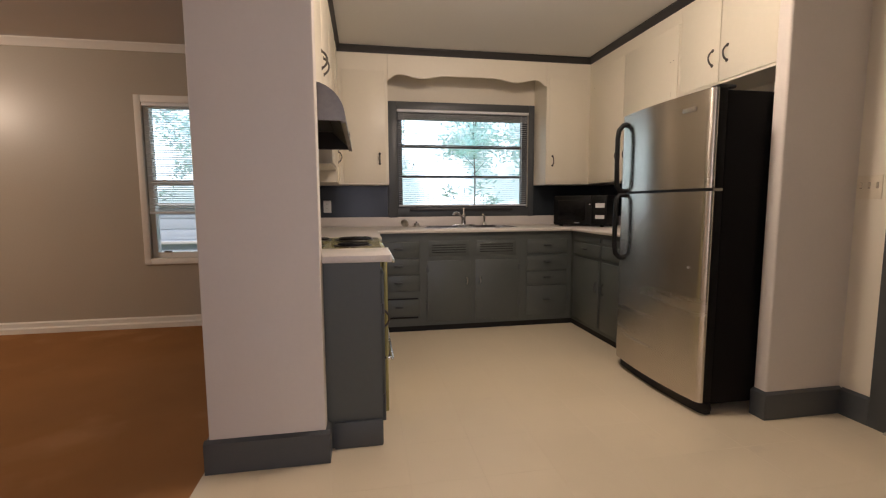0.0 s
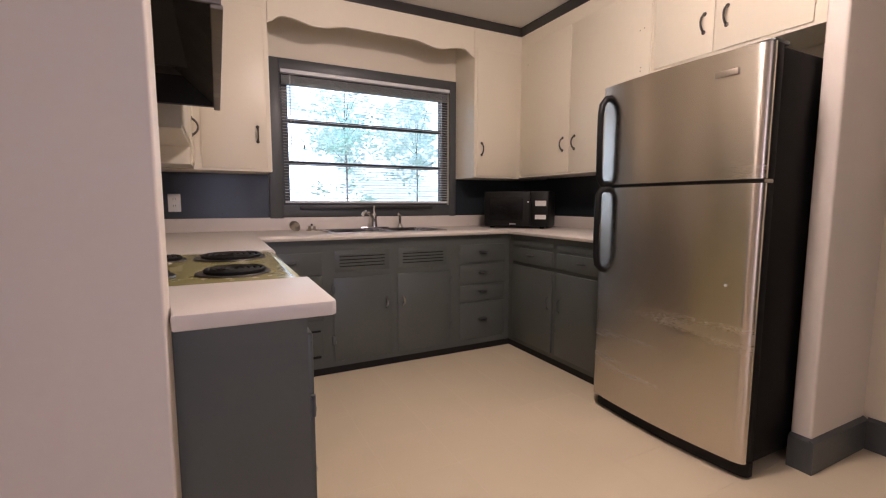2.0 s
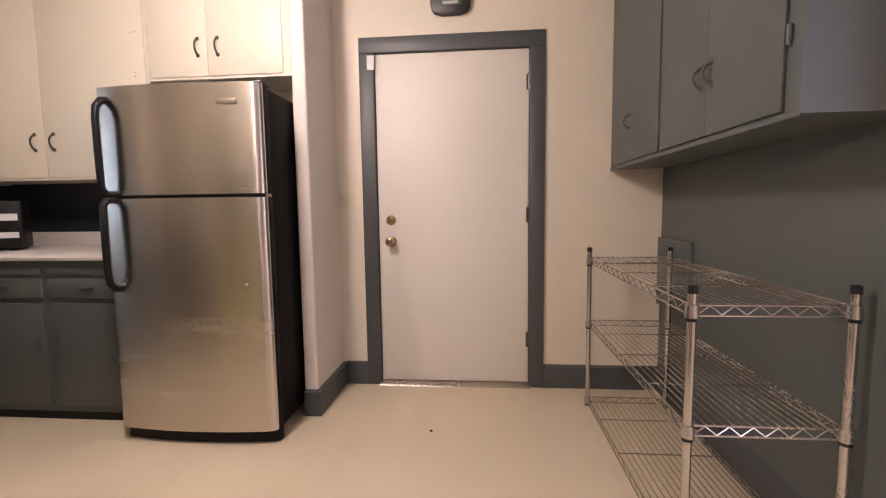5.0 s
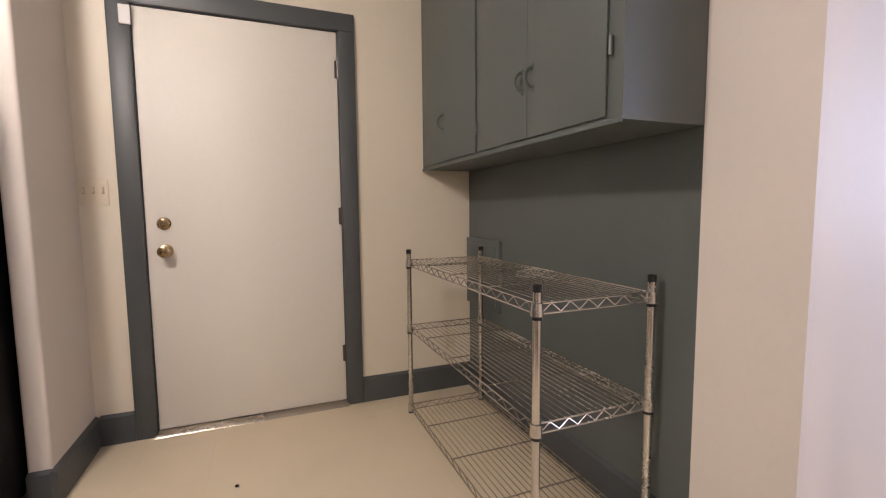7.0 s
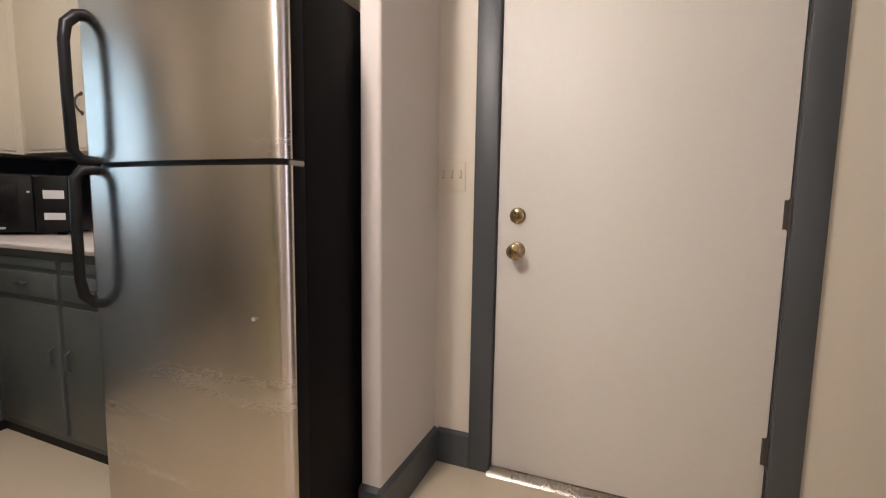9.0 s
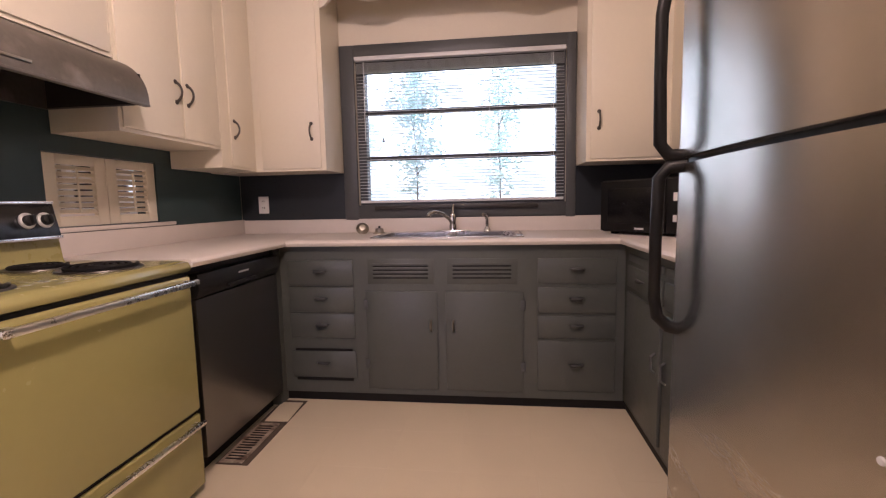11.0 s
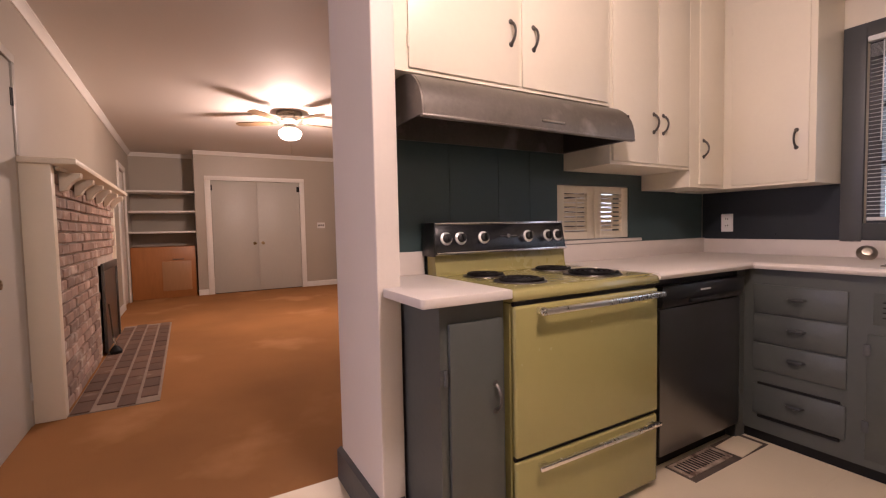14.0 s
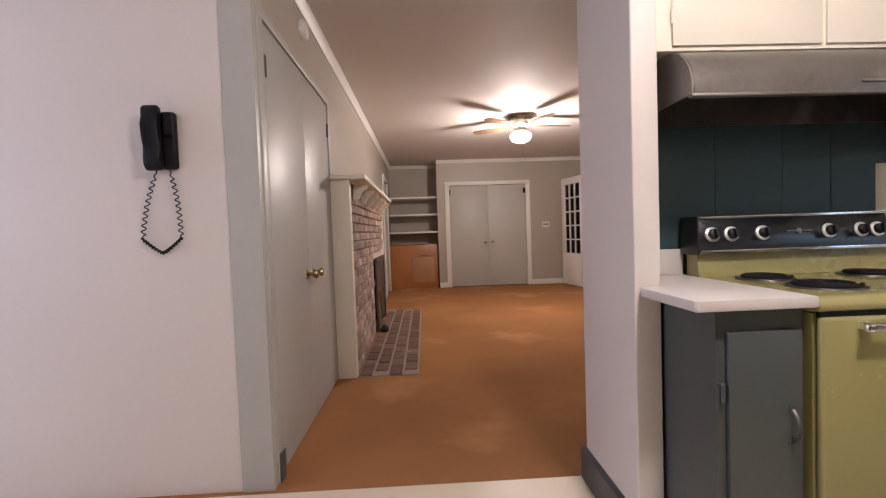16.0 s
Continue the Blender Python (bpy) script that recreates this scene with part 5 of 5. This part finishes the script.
d = closet_door("door_2", "+y", DS, -1.835, -0.505, 2.085, "closed sage-grey double closet doors beside the fireplace")
f = Form()
f.box(-0.505, -0.435, DS, DS + 0.016, 0, 2.085, 0.004).box(-1.885, -1.835, DS, DS + 0.014, 1.57, 2.085, 0.003).box(-1.885, -0.435, DS, DS + 0.016, 2.085, 2.135, 0.004)
part("casing", f, M_DENDOOR, d)
d = closet_door("door_3", "+x", DW, 1.980, 3.500, 2.018, "closed grey double closet doors with white casing")
f = Form()
f.box(DW, DW + 0.022, 1.885, 1.978, 0, 2.02, 0.004).box(DW, DW + 0.022, 3.502, 3.590, 0, 2.02, 0.004).box(DW, DW + 0.022, 1.885, 3.590, 2.02, 2.095, 0.004)
part("casing", f, M_WHITE, d, "white casing")
part("gap", box(DW - 0.03, DW - 0.01, 1.985, 3.495, 0, 0.012), M_TOE, d)
solid("smoke_detector", Form().lathe([(0.062, 0), (0.062, 0.018), (0.050, 0.034), (0.020, 0.038), (0, 0.038)], Matrix.Translation((-1.235, DS, 2.36)) @ Vector((0, 1, 0)).to_track_quat("Z", "Y").to_matrix().to_4x4(), 24), M_WPLATE,
      "white round smoke detector above the closet doors", "smoke detector")

# doorway beyond the fireplace
d = tagged(thing("door_4", (-6.72, DS, 0)), "white door in a white casing beyond the fireplace", "door", "", "structure")
f = Form()
f.box(-6.35, -6.26, DS, DS + 0.022, 0, 2.08, 0.004).box(-7.19, -7.10, DS, DS + 0.022, 0, 2.08, 0.004).box(-7.19, -6.26, DS, DS + 0.022, 2.08, 2.16, 0.004)
part("casing", f, M_WHITE, d)
part("leaf", box(-7.095, -6.355, DS - 0.06, DS - 0.02, 0.01, 2.07, 0.003), M_WHITE, d)

# fireplace
BF = 0.889
MZ = 1.53                   # underside of the mantel shelf
fp = thing("fireplace", (-3.2, BF, 0), "limewashed brick fireplace with a cream wooden surround", "fireplace")
part("side_board", box(-1.955, -1.875, DS + 0.001, BF + 0.006, 0.0, MZ, 0.003), M_CAB, fp)
part("side_board", box(-4.535, -4.455, DS + 0.001, BF + 0.006, 0.0, MZ, 0.003), M_CAB, fp)
f = Form()
f.box(-4.57, -1.85, DS + 0.001, BF + 0.13, MZ, MZ + 0.036, 0.006).box(-4.45, -1.96, BF + 0.008, BF + 0.03, MZ - 0.025, MZ - 0.001, 0.004)
part("mantel_shelf", f, M_CAB, fp, "cream mantel shelf")
for k in range(6):
    x = -2.10 - k * 0.44
    f = Form()
    f.prism([(BF + 0.004, MZ - 0.026), (BF + 0.115, MZ - 0.026), (BF + 0.112, MZ - 0.060), (BF + 0.080, MZ - 0.073), (BF + 0.055, MZ - 0.100), (BF + 0.040, MZ - 0.135), (BF + 0.004, MZ - 0.150)], "x", x - 0.035, x + 0.035, 0.003, 1)
    part("bracket", f, M_CAB, fp)
HX0, HX1, HZ1 = -4.38, -3.48, 0.82
f = Form()
f.box(-4.454, HX0, DS + 0.002, BF - 0.022, 0, MZ - 0.002).box(HX1, -1.956, DS + 0.002, BF - 0.022, 0, MZ - 0.002).box(HX0, HX1, DS + 0.002, BF - 0.022, HZ1, MZ - 0.002)
part("mortar", f, M_MORTAR, fp)
part("firebox", box(HX0 + 0.002, HX1 - 0.002, DS + 0.002, DS + 0.03, 0.0, HZ1 - 0.002), M_SOOT, fp, "sooty firebox")
f = Form()
f.box(HX0 - 0.02, HX1 + 0.02, BF - 0.002, BF + 0.020, HZ1 - 0.05, HZ1 + 0.02, 0.004).box(HX0 - 0.02, HX0 + 0.03, BF - 0.002, BF + 0.020, 0.02, HZ1 - 0.05, 0.004)
f.box(HX1 - 0.03, HX1 + 0.02, BF - 0.002, BF + 0.020, 0.02, HZ1 - 0.05, 0.004)
part("fire_screen_frame", f, M_IRON, fp, "dark metal screen frame")
part("fire_screen", box(HX0 + 0.03, HX1 - 0.03, BF + 0.002, BF + 0.006, 0.02, HZ1 - 0.05), M_STEELDK, fp, "dark mesh screen")
tl = thing("fireplace_shovel", (-3.56, BF + 0.07, 0.02), "small metal ash shovel leaning on the fireplace", "shovel")
part("pan", Form().box(-0.05, 0.05, -0.004, 0.004, 0.0, 0.14, 0.002, m=pose(-3.56, BF + 0.090, 0.013, 18, 0, 0)), M_WIRE, tl)
part("shaft", Form().tube([(-3.56, BF + 0.050, 0.14), (-3.56, BF + 0.030, 0.46)], 0.006, 8), M_IRON, tl)
solid("fireplace_brush", Form().lathe([(0.0, 0), (0.045, 0.002), (0.05, 0.03), (0.03, 0.06), (0.012, 0.075), (0, 0.076)], pose(-3.44, BF + 0.08, 0.013), 12), M_TOE, "small black hearth brush head", "brush")

# shelf alcove and cupboard
bs = thing("alcove_shelves", (DW - 0.3, 1.3, 1.2), "white painted shelves in the den alcove", "shelf")
for z in (1.12, 1.47, 1.81):
    part("board", box(DW - 0.598, DW - 0.04, AY0 + 0.002, AY1 - 0.002, z - 0.016, z + 0.016, 0.003), M_WHITE, bs)
cb = thing("cupboard", (DW - 0.3, 1.3, 0), "orange plywood cupboard with a paler door panel", "cupboard")
part("body", box(DW - 0.595, DW - 0.03, AY0 + 0.004, AY1 - 0.03, 0.0, 0.872, 0.004), M_WOOD, cb)
part("door", box(DW - 0.029, DW - 0.012, 1.20, 1.63, 0.12, 0.62, 0.003), mat("pale_varnished_wood", (0.42, 0.23, 0.11), 0.4, var=0.12, scale=6, fine=30, stretch=(1, 1, 0.2)), cb, "paler wooden panel")
part("handle", Form().tube([(DW - 0.028, 1.36, 0.660), (DW - 0.004, 1.38, 0.655), (DW - 0.004, 1.50, 0.655), (DW - 0.028, 1.52, 0.660)], 0.006, 8), M_IRON, cb)
sw = thing("light_switch", (DW, 3.90, 1.195), "white switch plate with three dark toggles", "switch")
part("plate", box(DW, DW + 0.007, 3.825, 3.975, 1.140, 1.250, 0.002), M_WPLATE, sw)
for y in (3.86, 3.90, 3.94):
    part("toggle", box(DW + 0.007, DW + 0.016, y - 0.012, y + 0.012, 1.178, 1.212, 0.002), M_IRON, sw)

# french door standing open against the far wall
fd = tagged(thing("door_5", (-6.8, 4.30, 0)), "white fifteen-pane french door standing open", "door", "", "structure")
FM = pose(-6.40, 4.345, 0, 0, 0, -169)
W, H = 0.76, 2.06
f = Form()
f.box(0, 0.10, -0.02, 0.02, 0.015, H, 0.003, m=FM).box(W - 0.10, W, -0.02, 0.02, 0.015, H, 0.003, m=FM)
f.box(0.10, W - 0.10, -0.02, 0.02, H - 0.12, H, 0.003, m=FM).box(0.10, W - 0.10, -0.02, 0.02, 0.015, 0.62, 0.003, m=FM)
leaf = part("leaf", f, M_WHITE, fd)
f = Form()
for k in (1, 2):
    x = 0.10 + k * (W - 0.20) / 3
    part("mullion", Form().box(x - 0.012, x + 0.012, -0.016, 0.016, 0.62, H - 0.12, m=FM), M_WHITE, leaf)
for k in range(1, 5):
    z = 0.62 + k * (H - 0.74) / 5
    part("mullion", Form().box(0.10, W - 0.10, -0.015, 0.015, z - 0.012, z + 0.012, m=FM), M_WHITE, leaf)
for i in range(3):
    for k in range(5):
        x, z = 0.10 + i * (W - 0.20) / 3, 0.62 + k * (H - 0.74) / 5
        part("pane", Form().box(x + 0.012, x + (W - 0.20) / 3 - 0.012, -0.002, 0.002, z + 0.012, z + (H - 0.74) / 5 - 0.012, m=FM), M_GLASS, leaf)
part("door_knob", Form().lathe([(0.03, 0.02), (0.012, 0.03), (0.012, 0.05), (0.026, 0.06), (0.022, 0.08), (0, 0.084)], FM @ pose(W - 0.05, 0, 0.95, 90, 0, 0), 14), M_BRASS, leaf)

# ceiling fan
FC = (-4.05, 2.71)
fan = thing("ceiling_fan", (*FC, DCEIL), "pewter ceiling fan with wooden blades and a lit glass shade", "ceiling fan")
part("motor", Form().lathe([(0, 0), (0.15, 0), (0.155, -0.03), (0.13, -0.05), (0.155, -0.07), (0.16, -0.11), (0.12, -0.14), (0.075, -0.15), (0.07, -0.19), (0, -0.19)], pose(*FC, DCEIL), 28), M_PEWTER, fan)
part("light_shade", Form().lathe([(0.07, -0.19), (0.09, -0.195), (0.13, -0.23), (0.135, -0.26), (0.11, -0.305), (0.055, -0.328), (0, -0.332)], pose(*FC, DCEIL), 24), M_SHADE, fan, "glowing frosted glass bowl").visible_shadow = False
for k in range(5):
    m = pose(*FC, DCEIL - 0.125, 0, 0, 22 + 72 * k)
    b = part("blade", Form().prism([(0.20, -0.045), (0.30, -0.052), (0.60, -0.058), (0.64, -0.04), (0.65, 0), (0.64, 0.04), (0.60, 0.058), (0.30, 0.052), (0.20, 0.045)], "z", -0.004, 0.004, m=m @ pose(0, 0, 0, 8, 0, 0)), M_BLADE, fan)
    part("blade_arm", Form().box(0.10, 0.24, -0.018, 0.018, -0.010, -0.004, 0.002, m=m), M_PEWTER, b)
part("pull_chain", Form().tube([(FC[0] + 0.03, FC[1], DCEIL - 0.36), (FC[0] + 0.03, FC[1], DCEIL - 0.50)], 0.003, 6), M_PEWTER, fan)

# den window with blind
win = tagged(thing("window_2", (-1.2, YN, 0.6)), "white double-hung den window with a lowered white blind", "window", "", "structure")
f = Form()
f.box(DX0 - 0.055, DX0, YN - 0.022, YN, 0.585, 2.09, 0.004).box(DX1, DX1 + 0.055, YN - 0.022, YN, 0.585, 2.09, 0.004)
f.box(DX0, DX1, YN - 0.022, YN, DZ1, 2.09, 0.004).box(DX0, DX1, YN - 0.022, YN, 0.585, DZ0, 0.004)
part("casing", f, M_WHITE, win)
f = Form()
f.box(DX0, DX0 + 0.04, YN + 0.03, YN + 0.10, DZ0, DZ1).box(DX1 - 0.04, DX1, YN + 0.03, YN + 0.10, DZ0, DZ1).box(DX0 + 0.04, DX1 - 0.04, YN + 0.03, YN + 0.10, DZ1 - 0.04, DZ1)
f.box(DX0 + 0.04, DX1 - 0.04, YN + 0.03, YN + 0.10, DZ0, DZ0 + 0.05).box(DX0 + 0.04, DX1 - 0.04, YN + 0.03, YN + 0.09, 1.30, 1.345)
part("window_frame", f, M_WHITE, win)
part("pane", box(DX0 + 0.04, DX1 - 0.04, YN + 0.064, YN + 0.068, DZ0 + 0.05, DZ1 - 0.04), M_GLASS, win).visible_shadow = False
bl = thing("window_blind", (-1.2, YN, 1.03), "white venetian blind lowered over the upper den window", "blind")
part("head_rail", box(DX0 + 0.01, DX1 - 0.01, YN - 0.028, YN + 0.010, 1.995, 2.027, 0.003), M_SLAT, bl)
part("bottom_rail", box(DX0 + 0.012, DX1 - 0.012, YN - 0.018, YN + 0.006, 1.045, 1.066, 0.003), M_SLAT, bl)
SLAT2 = slat_mesh(0.775, 0.024, radians(20))
for k in range(45):
    s = new("slat", SLAT2)
    s.parent = bl
    s.location = (0, -0.007, 0.05 + k * 0.0205)
part("latch", box(-1.50, -1.44, YN + 0.01, YN + 0.03, DZ0 + 0.05, DZ0 + 0.065, 0.003), M_IRON, win)

# ---- outdoors ----
solid("ground", box(-80, 80, YN + 0.2, 140, -0.62, -0.5), M_GRASS, "mown lawn outside the windows", "lawn", "structure")
rnd = random.Random(5)


def tree(x, y, h, r, n):
    t = thing("tree", (x, y, -0.5), "leafy green tree outside the kitchen window", "tree", "garden trees")
    f = Form()
    f.tube([(x, y, -0.5), (x + 0.05, y, h * 0.25), (x - 0.08, y, h * 0.55), (x, y, h * 0.8)], [0.07, 0.06, 0.045, 0.02], 9)
    for k in range(7):
        a, z = rnd.uniform(0, 6.28), h * rnd.uniform(0.25, 0.6)
        f.tube([(x, y, z), (x + r * 0.4 * math.cos(a), y + r * 0.4 * math.sin(a), z + h * 0.1), (x + r * 0.8 * math.cos(a), y + r * 0.8 * math.sin(a), z + h * 0.22)], [0.03, 0.02, 0.01], 6)
    part("trunk", f, M_BARK, t)
    f = Form()
    verts, faces = [], []
    for c in range(n):
        a, b = rnd.uniform(0, 6.28), rnd.gauss(0, 0.5)
        rr = r * rnd.uniform(0.0, 1.0)
        cx, cy, cz = x + rr * math.cos(a), y + rr * math.sin(a) * 0.8, h * 0.55 + b * h * 0.42
        for k in range(26):
            p = Vector((cx + rnd.gauss(0, 0.42), cy + rnd.gauss(0, 0.42), cz + rnd.gauss(0, 0.30)))
            u = Vector((rnd.gauss(0, 1), rnd.gauss(0, 1), rnd.gauss(0, 0.6))).normalized()
            w = u.orthogonal().normalized()
            s = rnd.uniform(0.12, 0.30)
            i = len(verts)
            verts += [p - u * s, p + w * s * 0.45, p + u * s, p - w * s * 0.45]
            faces.append((i, i + 1, i + 2, i + 3))
    me = bpy.data.meshes.new("crown")
    o = ORIGIN[t.name]
    me.from_pydata([v - o for v in verts], [], faces)
    me.materials.append(M_LEAF)
    c = new("crown", me)
    c.parent = t
    tagged(c, kind="stuff")


tree(8.0, 31.0, 11.0, 2.6, 75)
tree(-3.4, 30.0, 10.5, 1.7, 55)
tree(1.9, 34.0, 11.5, 1.3, 50)
tree(14.0, 33.0, 11.0, 3.0, 80)
tree(-11.0, 36.0, 11.0, 3.0, 80)
shed = thing("garden_shed", (-3.4, 9.6, -0.5), "low pale blue sided shed outside the den window", "shed", "")
part("wall", box(-5.2, -1.75, 9.02, 10.4, -0.5, 1.10), M_SIDING, shed)
for k in range(8):
    part("siding_board", box(-5.2, -1.87, 9.0, 9.018, -0.45 + 0.19 * k, -0.27 + 0.19 * k, 0.004), M_SIDING, shed)
part("corner_board", box(-1.86, -1.74, 8.985, 9.018, -0.5, 1.10, 0.004), M_WHITE, shed)
part("ledge", box(-3.5, -2.2, 8.90, 8.998, 0.42, 0.47, 0.006), M_WHITE, shed)
part("roof", box(-5.35, -1.6, 8.85, 10.55, 1.101, 1.16, 0.01), M_WHITE, shed)
# glowing board: overbright daylight and pale foliage blotches painted into its emission
backdrop_mat = glow("painted_daylight", (0.80, 0.93, 1.0), 3.0)
hn, hl = backdrop_mat.node_tree.nodes, backdrop_mat.node_tree.links
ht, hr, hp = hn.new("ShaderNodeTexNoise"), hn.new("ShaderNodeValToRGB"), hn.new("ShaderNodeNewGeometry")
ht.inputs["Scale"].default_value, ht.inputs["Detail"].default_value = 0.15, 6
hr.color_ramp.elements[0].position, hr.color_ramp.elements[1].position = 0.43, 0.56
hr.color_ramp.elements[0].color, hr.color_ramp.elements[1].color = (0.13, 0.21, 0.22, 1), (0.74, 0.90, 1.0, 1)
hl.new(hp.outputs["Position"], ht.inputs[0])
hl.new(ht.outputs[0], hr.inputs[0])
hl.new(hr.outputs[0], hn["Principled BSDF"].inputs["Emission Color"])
solid("backdrop", box(-90, 90, 60, 60.5, -1, 60), backdrop_mat, "glowing backdrop painted as overbright sky and far woods", "sky", "structure")

# ---- pieces: bricks, hearth and floor tiles ----
def piece_mesh(name, sx, sy, sz, bev, material):
    bm = Form().box(-sx / 2, sx / 2, -sy / 2, sy / 2, -sz / 2, sz / 2, bev, 1).bm
    bmesh.ops.recalc_face_normals(bm, faces=bm.faces)
    me = bpy.data.meshes.new(name)
    bm.to_mesh(me)
    bm.free()
    me.materials.append(material)
    return me


def lay(name, me, parent, p, rz=0.0):
    ob = new(name, me)
    ob.parent = parent
    ob.location = Vector(p) - ORIGIN[parent.name]
    ob.rotation_euler = (0, 0, rz)
    return ob


rnd = random.Random(11)
BW, BH = 0.205, 0.062
FULL = piece_mesh("brick", BW, 0.05, BH, 0.006, M_BRICK)
HALF = piece_mesh("brick", BW * 0.47, 0.05, BH, 0.006, M_BRICK)
row = 0
z = 0.040
while z + BH / 2 < MZ - 0.02:
    x = -1.958 - BW / 2 if row % 2 == 0 else -1.958 - BW * 0.235
    k = 0
    while True:
        half = row % 2 == 1 and k == 0
        w = BW * 0.47 if half else BW
        c = -1.958 - w / 2 if k == 0 else x
        if c - w / 2 < -4.452:
            break
        if not (c + w / 2 > HX0 - 0.02 and c - w / 2 < HX1 + 0.02 and z - BH / 2 < HZ1 + 0.02):
            lay("brick", HALF if half else FULL, fp, (c, BF - 0.025 + rnd.uniform(-0.004, 0.004), z + rnd.uniform(-0.002, 0.002)))
        x = c - w / 2 - 0.012 - BW / 2
        k += 1
    z += BH + 0.013
    row += 1

he = thing("hearth", (-3.5, 1.15, 0), "flush dark brick hearth in the carpet", "hearth")
part("mortar", box(-4.86, -1.895, BF + 0.008, 1.372, 0.0, 0.006), M_HMORTAR, he)
HB = piece_mesh("brick", 0.205, 0.098, 0.010, 0.003, M_HBRICK)
for r in range(4):
    y = BF + 0.064 + r * 0.118
    off = 0.0 if r % 2 == 0 else 0.11
    k = 0
    while -2.00 - off - k * 0.219 - 0.105 > -4.86:
        lay("brick", HB, he, (-2.005 - off - k * 0.219, y, 0.0085 + rnd.uniform(-0.001, 0.001)))
        k += 1

floor = bpy.data.objects["floor"]
P = 0.3075
TILE = piece_mesh("tile", P - 0.0004, P - 0.0004, 0.004, 0.0002, M_TILE)
cut = {}
for i in range(-5, 8):
    for j in range(-8, 12):
        x0, y0 = max(0.787 + i * P, XO), max(1.280 + j * P, -1.2)
        x1, y1 = min(0.787 + (i + 1) * P, XE), min(1.280 + (j + 1) * P, YN)
        w, d = x1 - x0, y1 - y0
        if w < 0.02 or d < 0.02:
            continue
        key = (round(w, 3), round(d, 3))
        if key not in cut:
            cut[key] = TILE if abs(w - P) < 1e-4 and abs(d - P) < 1e-4 else piece_mesh("tile", w - 0.0004, d - 0.0004, 0.004, 0.0002, M_TILE)
        lay("tile", cut[key], floor, ((x0 + x1) / 2, (y0 + y1) / 2, -0.002 + rnd.uniform(-0.00006, 0.00004)))
